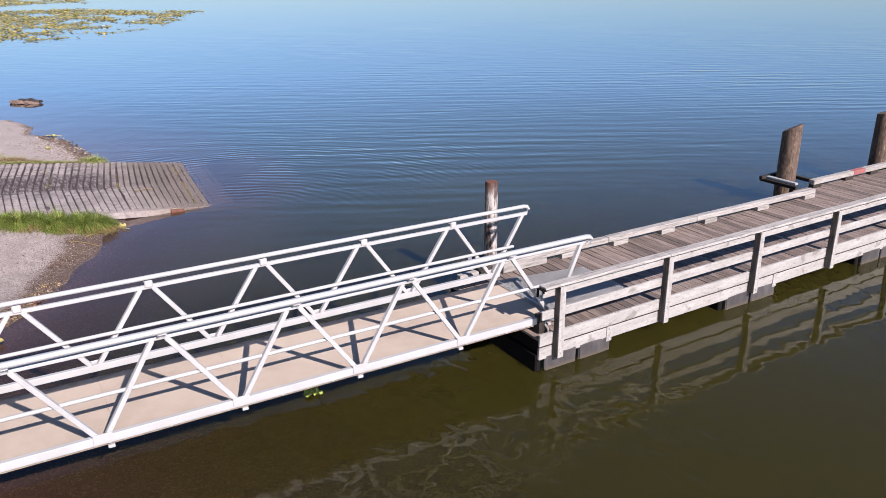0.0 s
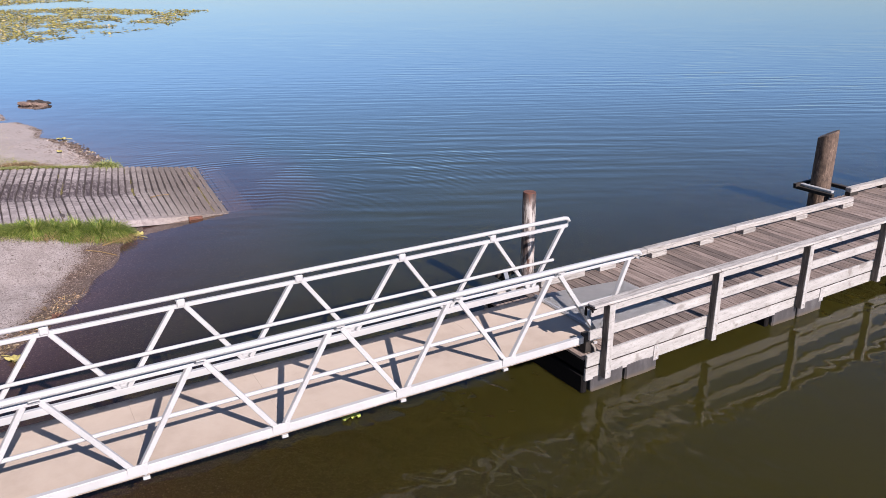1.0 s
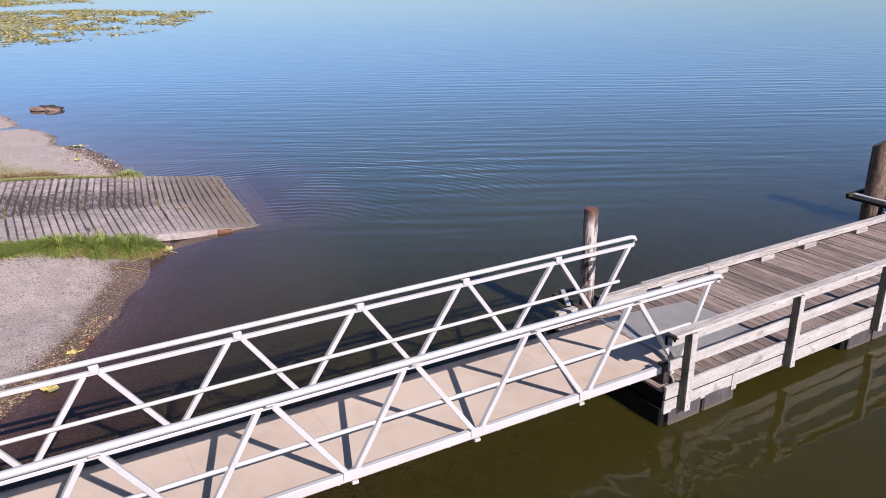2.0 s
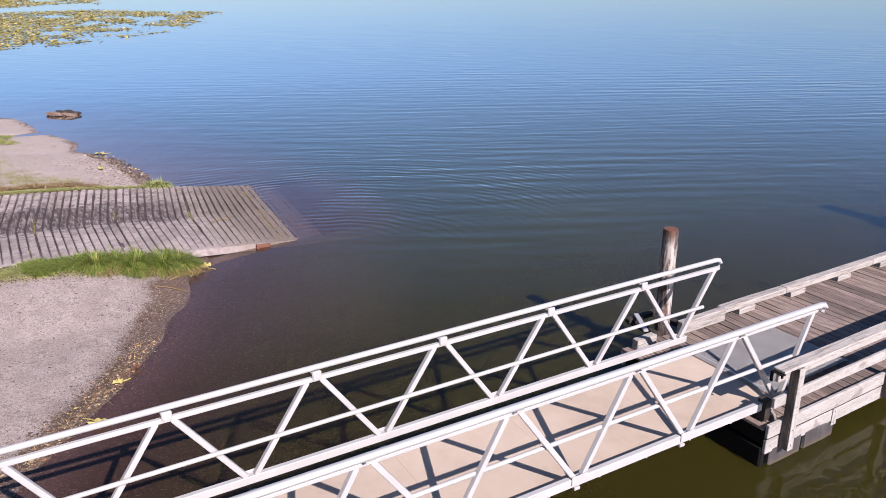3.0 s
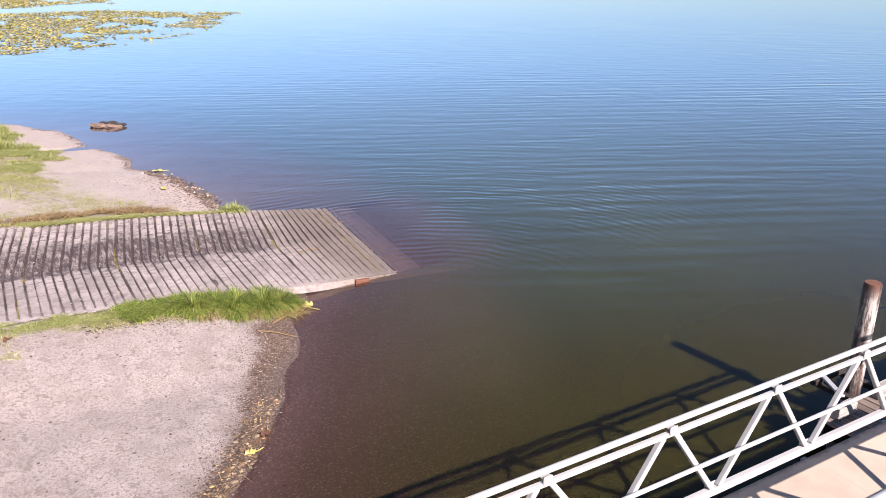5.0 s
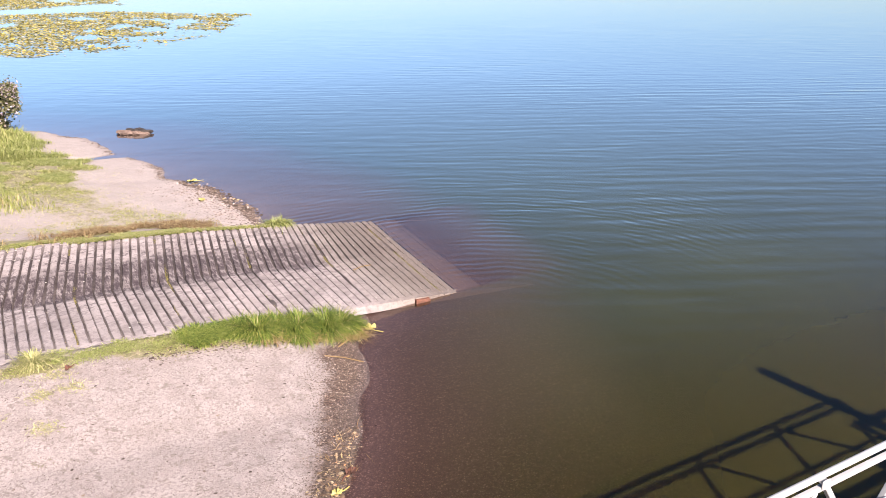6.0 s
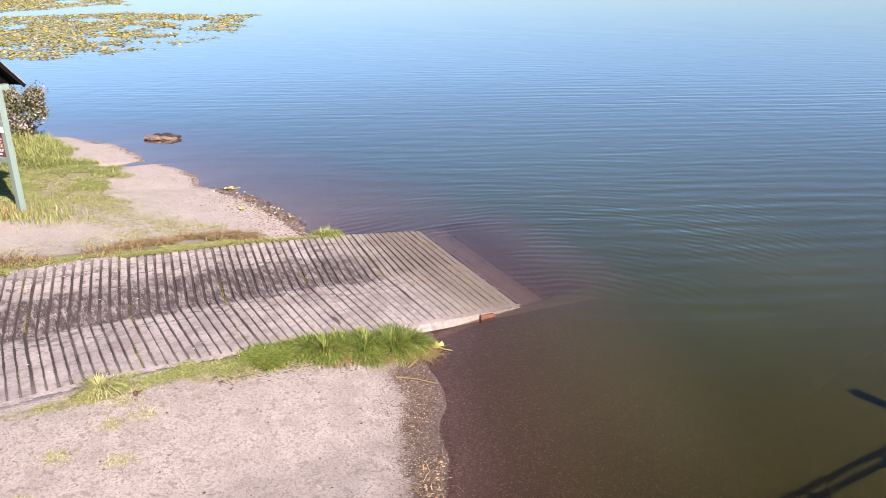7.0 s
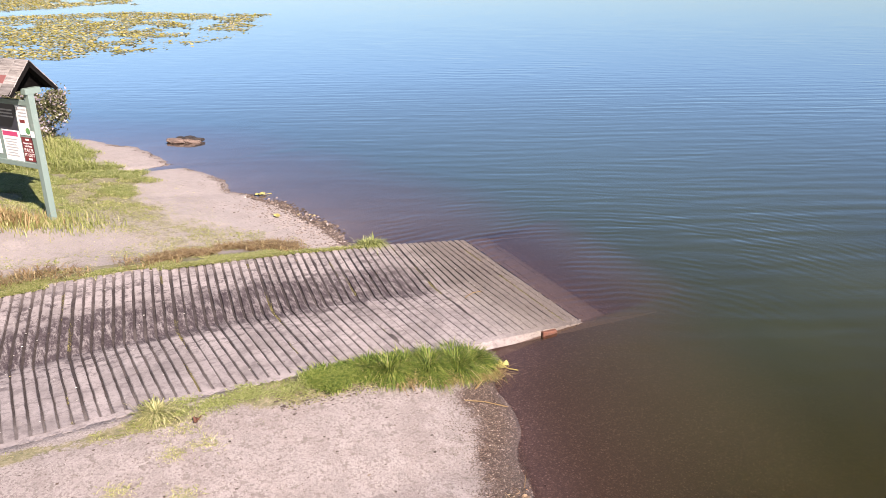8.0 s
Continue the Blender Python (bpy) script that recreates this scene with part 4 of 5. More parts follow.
    for size, off in (((0.02, 0.03, 0.12), (-0.025, 0.062, -0.06)), ((0.02, 0.02, 0.03), (-0.025, -0.065, -0.015))):
        bmesh.ops.create_cube(cap, size=1.0, matrix=Matrix.Translation(off) @ Matrix.Diagonal((*size, 1)))
    part("bracket_cap", cap, M_BLACK, d, "black steel bracket", Matrix.Translation((-0.285, 0.09, 1.278)))
    # deck boards
    pitch, x, k = 0.148, D_X0 + 0.07, 0
    shared = [to_mesh("plank", block(2.32, 0.138, 0.04, 0.005, 0.0015, 4), M_DECK) for _ in range(6)]
    wide = [to_mesh("plank", block(2.70, 0.138, 0.04, 0.005, 0.0015, 4), M_DECK) for _ in range(5)]
    while x < D_X1:
        broad = x > 9.02
        me = random.choice(wide if broad else shared)
        cy = 0.16 + (2.70 if broad else 2.32) / 2
        ob = part("plank", me, None, d, at=Matrix.Translation((x, cy + random.uniform(-0.012, 0.012), DECK_Z - 0.02 + random.uniform(-0.003, 0.003))) @ pose(0, 0, 0, random.uniform(-0.4, 0.4), 0, 90 + random.uniform(-0.25, 0.25)))
        x += pitch
        k += 1
    return d


dock()


# ---------------------------------------------------------------- piles
def steel_pile():
    p = thing("steel_pile", "rusty galvanised steel pipe pile standing in the water", "pile", Matrix.Translation((0.67, 2.66, 0)))
    bm = tube_mesh([(0, 0, -1.6), (0, 0, 0.5), (0, 0, 1.2), (0, 0, 2.0), (0, 0, 2.035)], [0.108, 0.108, 0.108, 0.108, 0.103], 24)
    ob = part("pipe", bm, M_STEEL, p, smooth=True)
    ob.data.set_sharp_from_angle(angle=radians(40))
    part("cap", tube_mesh([(0, 0, 2.03), (0, 0, 2.045)], 0.097, 24), M_REDWOOD, p, "rust-red end cap")
    return p


def wood_pile(x, y, top, r, slant, lean):
    p = thing("wooden_pile", "thick brown wooden pile standing beside the dock", "pile", Matrix.Translation((x, y, 0)), "wooden piles")
    n = 22
    bm = tube_mesh([(lean * z, 0, z) for z in (-1.8, 0.0, 0.5, 1.0, 1.4, top)], [r * 1.06, r * 1.03, r * 1.01, r, r * 0.985, r * 0.97], n)
    for v in bm.verts:
        a = math.atan2(v.co.y, v.co.x - lean * v.co.z)
        k = 1 + 0.03 * math.sin(5 * a + 1.3) + 0.02 * math.sin(11 * a)
        v.co.x, v.co.y = lean * v.co.z + (v.co.x - lean * v.co.z) * k, v.co.y * k
        if v.co.z > top - 0.01:
            v.co.z += slant * (v.co.x - lean * v.co.z) - 2.2 * slant * v.co.y
    me = to_mesh("shaft", bm, M_PILE, True)
    me.set_sharp_from_angle(angle=radians(40))
    # grain runs along local x: lay the shaft down and stand it up again
    me.transform(pose(0, 0, 0, 0, 90, 0))
    part("shaft", me, None, p, at=pose(0, 0, 0, 0, -90, 0))
    return p


steel_pile()
wood_pile(9.60, 3.46, 1.77, 0.21, 0.22, 0.0)
wood_pile(12.9, 3.22, 1.82, 0.215, 0.12, 0.0)


# ---------------------------------------------------------------- boat ramp
def boat_ramp():
    r = thing("boat_ramp", "worn grooved concrete boat ramp sloping into the water", "boat ramp", kind="structure")
    ys = np.linspace(R_Y0, R_Y1, 33)
    # base slab with silt in the grooves
    xs = np.arange(-18.0, -0.93, 0.13)
    verts, faces = [], []
    ny = len(ys)
    for x in xs:
        for y in ys:
            xx = x + R_SKEW * (y - R_YF)
            verts.append((xx, y, float(ramp_z(xx, y)) - 0.036 + 0.08 * max(0.0, float(fbm(xx * 2.3, y * 1.7, 14, 3)) - 0.46)))
    for i in range(len(xs) - 1):
        for j in range(ny - 1):
            a = i * ny + j
            faces.append((a, a + ny, a + ny + 1, a + 1))
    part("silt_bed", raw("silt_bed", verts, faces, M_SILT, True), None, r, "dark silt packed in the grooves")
    # one slab edge along each long side
    for y, s in ((R_Y0, -1), (R_Y1, 1)):
        v, f = [], []
        for x in np.arange(-18.0, 0.4, 0.25):
            xx = x + R_SKEW * (y - R_YF)
            z = float(ramp_z(xx, y)) - 0.02
            wob = 0.03 * (fbm(x * 2.0, y, 3, 2) - 0.5)
            rim = (0.10 if s < 0 else 0.03) + wob
            zr = float(ramp_z(xx, y - s * rim)) + (0.004 if s < 0 else -0.02)
            v += [(xx, y - s * rim, zr - 0.05), (xx, y - s * rim, zr), (xx, y + s * (0.012 + wob), z + (0.010 if s < 0 else -0.012)), (xx, y + s * (0.03 + wob), z - 0.12 - 0.02 * (x < -4)), (xx, y - s * 0.25, z - 0.15)]
        for i in range(len(v) // 5 - 1):
            for k in range(4):
                a = 5 * i + k
                f.append((a, a + 5, a + 6, a + 1))
        part("slab_edge", raw("slab_edge", v, f, M_RAMP), None, r)
    # grooved bars
    step, width = 0.157, 0.110
    for i in range(-112, 9):
        x = -2.30 + step * i
        if i % 10 == 3:
            x += 0.012
        w0 = width + random.uniform(-0.006, 0.006)
        if i in (6, 7):                                  # grooves filled with silt below the waterline
            w0 = step + 0.004
        lower = min(max((x + 4.2) / 2.0, 0.0), 1.0)      # the last slabs lie square to the waterline
        zo = random.uniform(-0.003, 0.003)
        verts, faces = [], []
        for j, y in enumerate(ys):
            xx = x + ((0.20 * (1 - lower) + 0.12 * lower) if y > R_YF else (0.03 * (1 - lower) + 0.11 * lower)) * (y - R_YF) + random.uniform(-0.003, 0.003)
            if j == 0:
                y -= random.uniform(0.0, 0.03)
            if j == ny - 1:
                y += random.uniform(0.0, 0.03)
            z = float(ramp_z(xx, min(max(y, R_Y0), R_Y1))) + zo + random.uniform(-0.002, 0.002)
            h = w0 / 2 + (0.006 if y < R_YF else -0.001) + random.uniform(-0.004, 0.004)
            verts += [(xx - h - 0.008, y, z - 0.04), (xx - h, y, z - 0.008), (xx - h + 0.012, y, z), (xx + h - 0.012, y, z), (xx + h, y, z - 0.008), (xx + h + 0.008, y, z - 0.04)]
        for j in range(ny - 1):
            for k in range(5):
                a = 6 * j + k
                faces.append((a, a + 1, a + 7, a + 6))
        faces += [tuple(range(6)), tuple(range(6 * ny - 1, 6 * ny - 7, -1))]
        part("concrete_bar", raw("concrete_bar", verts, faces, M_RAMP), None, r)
    return r


boat_ramp()
tagged(part("rusty_block", block(0.30, 0.14, 0.13, 0.012, 0.006, 3), M_REDWOOD, None, at=Matrix.Translation((-2.63, 10.50, 0.0)) @ pose(0, 0, 0, 0, 4, -2)), "rust-red timber block at the ramp's lower corner", "block")


# ---------------------------------------------------------------- plants and litter
rng = np.random.default_rng(4)


def blades(name, x, y, z, height, width, bend, mat, label, category, seed=1, away=None, arch=False):
    """Curved grass blades rooted at the given places, as one mesh."""
    r = np.random.default_rng(seed)
    n = len(x)
    a = r.uniform(0, 2 * np.pi, n)
    if away is not None:
        a = away + r.normal(0, 0.9, n)
    h = height * r.uniform(0.55, 1.2, n)
    w = width * r.uniform(0.7, 1.3, n)
    b = bend * r.uniform(0.2, 1.3, n) * h
    dx, dy = np.cos(a), np.sin(a)
    px, py = -dy * w / 2, dx * w / 2
    base = np.stack([x, y, z - 0.01], -1)
    side = np.stack([px, py, 0 * px], -1)
    mid = base + np.stack([dx * b * 0.35, dy * b * 0.35, h * 0.62], -1)
    tip = base + np.stack([dx * b, dy * b, h * (1 - 0.25 * bend)], -1)
    if arch:
        m1 = base + np.stack([dx * b * 0.18, dy * b * 0.18, h * 0.55], -1)
        m2 = base + np.stack([dx * b * 0.55, dy * b * 0.55, h * 0.80], -1)
        tip = base + np.stack([dx * b * 1.05, dy * b * 1.05, h * r.uniform(0.35, 0.85, n)], -1)
        v = np.stack([base - side, base + side, m1 - side * 0.9, m1 + side * 0.9, m2 - side * 0.6, m2 + side * 0.6, tip], 1).reshape(-1, 3)
        k = np.arange(n) * 7
        quads = np.stack([k, k + 1, k + 3, k + 2], -1).tolist() + np.stack([k + 2, k + 3, k + 5, k + 4], -1).tolist()
        tris = np.stack([k + 4, k + 5, k + 6], -1).tolist()
        return tagged(new(name, raw(name, v.tolist(), quads + tris, mat)), label, category, kind="stuff")
    v = np.stack([base - side, base + side, mid - side * 0.8, mid + side * 0.8, tip], 1).reshape(-1, 3)
    k = np.arange(n) * 5
    quads = np.stack([k, k + 1, k + 3, k + 2], -1).tolist()
    tris = np.stack([k + 2, k + 3, k + 4], -1).tolist()
    return tagged(new(name, raw(name, v.tolist(), quads + tris, mat)), label, category, kind="stuff")


def top_z(x, y):
    on = (y > R_Y0) & (y < R_Y1)
    return np.where(on, ramp_z(x, y), ground_z(x, y))


# drooping clumps that hang over the ramp's near edge
def fountain(x, y, length, count, seed, mat, label, width=0.0085, droop=0.8):
    """One grass clump: long blades that rise from a tight crown, arch over and hang outwards on all sides."""
    r = np.random.default_rng(seed)
    lock = r.integers(0, 46, count)
    a = r.uniform(0, 2 * np.pi, 46)[lock] + r.normal(0, 0.45, count)
    big = length * r.uniform(0.55, 1.15, 46)[lock] * r.uniform(0.45, 1.05, count)
    out = np.clip(r.uniform(0.5, 1.0, 46)[lock] + r.normal(0, 0.16, count), 0.3, 1.2)
    droop = droop * r.uniform(0.8, 1.35, 46)[lock] * r.uniform(0.9, 1.15, count)
    root = np.abs(r.normal(0, 0.10, count))
    bx, by = x + root * np.cos(a), y + root * np.sin(a)
    a = a + r.normal(0, 0.45, count)
    base = np.stack([bx, by, np.where(by < 12, top_z(bx, np.minimum(by, R_Y0 - 0.01)), ramp_z(bx, np.minimum(by, R_Y1)) - 0.02) - 0.01], -1)
    w = width * r.uniform(0.6, 1.2, count)
    side = np.stack([-np.sin(a) * w / 2, np.cos(a) * w / 2, 0 * a], -1)
    rows = []
    for t, wide in ((0.0, 0.8), (0.3, 1.0), (0.55, 0.9), (0.8, 0.6)):
        reach, rise = out * big * 0.85 * t ** 1.2, big * (0.98 * t - droop * out * 0.98 * t ** 2.0)
        p = base + np.stack([np.cos(a) * reach, np.sin(a) * reach, rise], -1)
        rows += [p - side * wide, p + side * wide]
    reach, rise = out * big * 0.85, big * (0.95 - droop * out * 0.98)
    rows.append(base + np.stack([np.cos(a) * reach, np.sin(a) * reach, rise], -1))
    v = np.stack(rows, 1).reshape(-1, 3)
    k = np.arange(count) * 9
    faces = sum((np.stack([k + q, k + q + 1, k + q + 3, k + q + 2], -1).tolist() for q in (0, 2, 4)), []) + np.stack([k + 6, k + 7, k + 8], -1).tolist()
    return tagged(new("grass_clump", raw("grass_clump", v.tolist(), faces, mat)), label, "grass", "", "stuff")


for k, (x, y, tall) in enumerate(((-4.26, 10.24, 0.56), (-4.56, 10.14, 0.52), (-4.48, 10.42, 0.50), (-4.96, 10.30, 0.50), (-5.12, 10.08, 0.40), (-5.34, 10.36, 0.34), (-5.70, 10.20, 0.44), (-5.92, 10.40, 0.32))):
    fountain(x - 0.16, y - 0.06, tall * 1.14, int(8200 * tall), 70 + k, M_GRASS, "lush drooping green grass clump overhanging the ramp edge", 0.0095, 1.10)
hx = np.repeat(rng.uniform(-6.0, -4.2, 22), 40) + rng.normal(0, 0.08, 880)
hy = 9.84 + rng.normal(0, 0.08, 880)
blades("dry_grass", hx, hy, ground_z(hx, hy), 0.16, 0.009, 2.2, M_DRY, "straw-coloured dead blades below the grass clumps", "grass", 40)
cx = np.concatenate([rng.uniform(-7.3, -5.5, 170), rng.uniform(-8.8, -7.2, 40)])
cy = 10.33 + rng.normal(0, 0.10, len(cx))
n_per = np.where(cx > -6.5, 90, 110) * (fbm(cx * 1.4, cy * 2.0, 19, 2) > np.where(cx > -6.4, 0.30, 0.47))
bx = np.repeat(cx, n_per) + rng.normal(0, 0.08, n_per.sum())
by = np.repeat(cy, n_per) + rng.normal(0, 0.06, n_per.sum())
tall = np.repeat(np.where(cx > -7.3, rng.uniform(0.05, 0.12, len(cx)), rng.uniform(0.03, 0.06, len(cx))), n_per)
for pick, mat, lab in ((bx > -7.05, M_CLOVER, "low bright green groundcover along the ramp edge"), (bx <= -7.05, M_BANK, "thin yellow-green turf along the ramp edge")):
    blades("grass", bx[pick], by[pick], top_z(bx[pick], np.minimum(by[pick], R_Y0 - 0.01)), tall[pick], 0.014 if mat is M_CLOVER else 0.010, 1.3 if mat is M_CLOVER else 2.3, mat, lab, "grass", 41)
# small weeds and crumbled soil on the sand beside the ramp
wx = np.repeat([-9.05, -8.65, -9.1, -9.75, -8.8, -10.3], 170) + rng.normal(0, 0.10, 1020)
wy = np.repeat([9.55, 9.6, 8.9, 9.2, 9.95, 8.6], 170) + rng.normal(0, 0.07, 1020)
blades("weeds", wx, wy, ground_z(wx, wy), 0.045, 0.010, 2.2, M_TUSSOCK, "small pale weeds scattered on the sand", "weeds", 45)

# one pale tussock
fountain(-9.05, 10.36, 0.34, 620, 88, M_TUSSOCK, "pale yellowish grass tussock beside the ramp", 0.011, 0.95)


def scatter(n, x0, x1, y0, y1, fun, seed):
    r = np.random.default_rng(seed)
    x, y = r.uniform(x0, x1, n), r.uniform(y0, y1, n)
    keep = r.uniform(0, 1, n) < fun(x, y)
    return x[keep], y[keep]


def patchy(x, y):
    return grass_amount(x, y) * np.clip((fbm(x * 2.2, y * 2.2, 44, 3) - 0.42) * 5.0, 0, 1)


bx, by = scatter(260000, -14, -4.5, 15.2, 36, patchy, 11)
blades("grass", bx, by, ground_z(bx, by), 0.04 + 0.08 * np.clip((by - 20) / 3, 0, 1) * fbm(bx * 1.5, by * 1.5, 3), 0.020, 1.9, M_TURF, "patchy sunlit turf on the shore", "grass", 4)
bx, by = scatter(26000, -13, -3.9, 9.6, 10.5, patchy, 12)
blades("grass", bx, by, ground_z(bx, by), 0.04, 0.010, 2.2, M_TURF, "short green turf strip beside the ramp", "grass", 5)
bx, by = scatter(90000, -11, -4.6, 15.15, 17.0, lambda x, y: np.clip(1.3 - np.abs(y - np.interp(x, [-9, -8, -7.2, -6.4, -5], [15.6, 15.65, 16.0, 16.25, 16.1])) / 0.42, 0, 1) * np.interp(x, [-11, -9.6, -9, -8.2, -7.2, -6.4, -5.2, -4.8], [0.02, 0.10, 0.05, 0.10, 0.8, 0.95, 0.75, 0.02]) * np.clip(7 * fbm(x * 1.6, y * 1.6, 77, 3) - 2.8, 0, 1), 13)
blades("dry_grass", bx, by, ground_z(bx, by), 0.08 + 0.14 * fbm(bx * 1.6, by * 1.6, 78, 2), 0.014, 1.9, M_HEATH, "rust-brown dry grass along the far ramp edge", "grass", 6)
bx, by = scatter(42000, -11, -3.9, 14.98, 15.5, lambda x, y: 0.8 * np.clip(fbm(x * 1.5, y * 2, 8, 2) * 4.0 - 1.5, 0, 1), 14)
blades("grass", bx, by, top_z(bx, by), 0.06, 0.014, 1.8, M_TURF, "green grass fringe along the far ramp edge", "grass", 7)
for x, y in ((-3.52, 15.20), (-3.72, 15.16)):
    fountain(x, y, 0.34, 520, 86 + int(-100 * x) % 7, M_BANK, "bright grass tuft at the ramp's far edge", 0.011, 0.95)
bx, by = scatter(150000, -10.4, -5.6, 20.5, 32, lambda x, y: ((x > -9.5) | (y > 22.5)) * np.clip(1.6 * grass_amount(x, y) - 0.4, 0, 1) * np.clip((fbm(x * 1.1, y * 0.8, 71, 3) - np.interp(y, [20, 23, 26], [0.42, 0.36, 0.25])) * 6, 0, 1), 16)
blades("grass", bx, by, ground_z(bx, by), 0.05 + 0.10 * np.clip((by - 23) / 4, 0, 1) + 0.05 * fbm(bx * 2, by * 2, 5, 2), 0.016, 1.9, M_BANK, "fresh green grass along the lakeside bank", "grass", 42)
bx, by = scatter(40000, -11, -5.5, 16.6, 23.5, lambda x, y: 0.10 + 0.5 * grass_amount(x, y), 18)
blades("dry_grass", bx, by, ground_z(bx, by), 0.035, 0.012, 1.3, M_TUSSOCK, "thin straw-coloured grass over bare soil", "grass", 44)
# weeds around the notice board
bx, by = -10.1 + rng.normal(0, 0.42, 1300), 19.15 + rng.normal(0, 0.3, 1300)
blades("weeds", bx, by, ground_z(bx, by), rng.uniform(0.10, 0.38, 1300), 0.016, 0.7, M_DRY, "brownish weeds at the foot of the notice board", "weeds", 9)
bx, by = -9.7 + rng.normal(0, 0.75, 2600), 19.2 + rng.normal(0, 0.45, 2600)
blades("weeds", bx, by, ground_z(bx, by), rng.uniform(0.08, 0.25, 2600), 0.018, 0.8, M_TURF, "grey-green weeds at the foot of the notice board", "weeds", 10)
# rushes before the bush
bx, by = -8.9 + rng.normal(0, 0.4, 2200), 27.6 + rng.normal(0, 0.8, 2200)
blades("reeds", bx, by, ground_z(bx, by), rng.uniform(0.3, 0.75, 2200), 0.02, 0.45, M_TURF, "pale green reeds beside the flowering bush", "reeds", 11)
bx, by = scatter(9000, -10.2, -7.3, 25.5, 30.5, lambda x, y: np.clip(1.4 * grass_amount(x, y) - 0.3, 0, 1), 17)
blades("grass", bx, by, ground_z(bx, by), 0.22 + 0.25 * fbm(bx, by, 18, 2), 0.018, 1.2, M_BANK, "long fresh grass on the bank below the bush", "grass", 43, None, True)
# moss in the slab joints of the ramp
mx, my = [], []
for i in range(-6, 1):
    x = -2.30 + 0.157 * (10 * i + 3) - 0.07
    y = rng.uniform(R_Y0 + 0.1, R_Y1 - 0.1, 2400)
    y = y[fbm(y * 1.2, y * 0 + i, 6, 2) > 0.52]
    mx.append(x + R_SKEW * (y - R_YF) + rng.normal(0, 0.022, len(y)))
    my.append(y)
mx, my = np.concatenate(mx), np.concatenate(my)
blades("moss", mx, my, ramp_z(mx, my) - 0.014, 0.022, 0.007, 0.9, M_MOSS, "yellow-green moss in the ramp's slab joints", "moss", 12)


def chips(name, x, y, z, size, mat, label, category, seed, flat=0.5, kind="stuff"):
    """Many small irregular stones or leaf bits as one mesh."""
    r = np.random.default_rng(seed)
    n = len(x)
    s = size * r.uniform(0.4, 1.4, n)
    ang = r.uniform(0, 6.28, n)
    v = []
    for k in range(5):
        a = ang + k * 1.2566 + r.uniform(-0.35, 0.35, n)
        q = s * r.uniform(0.6, 1.1, n)
        v.append(np.stack([x + q * np.cos(a), y + q * np.sin(a) * r.uniform(0.5, 1, n), z + 0 * x - 0.002], -1))
    v.append(np.stack([x + r.uniform(-0.2, 0.2, n) * s, y + r.uniform(-0.2, 0.2, n) * s, z + s * flat * r.uniform(0.6, 1.2, n)], -1))
    v = np.stack(v, 1).reshape(-1, 3)
    k = np.arange(n) * 6
    tris = np.concatenate([np.stack([k + i, k + (i + 1) % 5, k + 5], -1) for i in range(5)]).tolist()
    return tagged(new(name, raw(name, v.tolist(), tris, mat)), label, category, kind=kind)


def along_shore(n, y0, y1, spread, offset, seed):
    r = np.random.default_rng(seed)
    y = r.uniform(y0, y1, n)
    x = np.interp(y, SHORE_Y, SHORE_X) - offset - np.abs(r.normal(0, spread, n)) + r.uniform(-0.15, 0.1, n)
    return x, y


px, py = along_shore(16000, 4.6, 10.3, 0.30, 0.0, 21)
chips("pebbles", px, py, ground_z(px, py), 0.012, M_PEBBLE, "small brown pebbles along the waterline", "pebbles", 22)
inland = lambda x, y: np.interp(y, SHORE_Y, SHORE_X) - x
px, py = scatter(60000, -8.6, -3.6, 4.6, 10.0, lambda x, y: np.clip(1.0 - inland(x, y) / np.interp(y, [4.6, 7, 9, 10], [0.35, 0.55, 1.15, 0.9]), 0, 1) * np.clip((fbm(x * 3.0, y * 3.0, 81, 4) - 0.47) * 7, 0, 1) * (inland(x, y) > -0.1), 82)
chips("pebbles", px, py, ground_z(px, py), 0.0125, M_PEBBLE, "dark grit thinning out from the waterline", "pebbles", 83)
px, py = scatter(9000, -8.6, -4.6, 4.6, 7.4, lambda x, y: np.exp(-((inland(x, y) - 0.16) / 0.17) ** 2) * np.clip((fbm(x * 2.2, y * 2.2, 84, 3) - 0.40) * 6, 0, 1), 85)
chips("leaf_litter", px, py, np.maximum(ground_z(px, py), 0) + 0.008, 0.026, M_DRIFT, "mixed brown, tan and orange leaf bits drifted at the waterline", "leaf litter", 86, 0.3)
bx, by = scatter(2600, -8.6, -4.6, 4.6, 7.4, lambda x, y: 0.5 * np.exp(-((inland(x, y) - 0.18) / 0.2) ** 2), 87)
blades("twigs", bx, by, np.maximum(ground_z(bx, by), 0), 0.10, 0.007, 3.2, M_DRY, "straw and thin twigs drifted at the waterline", "twigs", 89)
px, py = along_shore(420, 16.0, 20.2, 0.5, -0.05, 43)
chips("stones", px, py, ground_z(px, py), 0.032, M_STONE, "pale grey and brown stones along the far waterline", "stones", 44, 0.6)
px, py = along_shore(700, 15.6, 20.0, 0.16, -0.05, 23)
chips("pebbles", px, py, ground_z(px, py), 0.026, M_PEBBLE, "grey and brown stones along the far waterline", "pebbles", 24)
px, py = scatter(22000, -11.5, -4.6, 4.6, 10.2, lambda x, y: 0.5 * (np.interp(y, SHORE_Y, SHORE_X) - x > 0.3), 25)
chips("pebbles", px, py, ground_z(px, py), 0.0085, M_PEBBLE, "loose grit on the sandy shore", "pebbles", 26)
px, py = along_shore(2600, 4.7, 7.0, 0.17, 0.04, 27)
chips("leaf_litter", px, py, ground_z(px, py) + 0.006, 0.024, M_LITTER, "brown leaf litter washed up along the waterline", "leaf litter", 28, 0.3)
px, py = along_shore(130, 4.6, 6.7, 0.17, 0.0, 35)
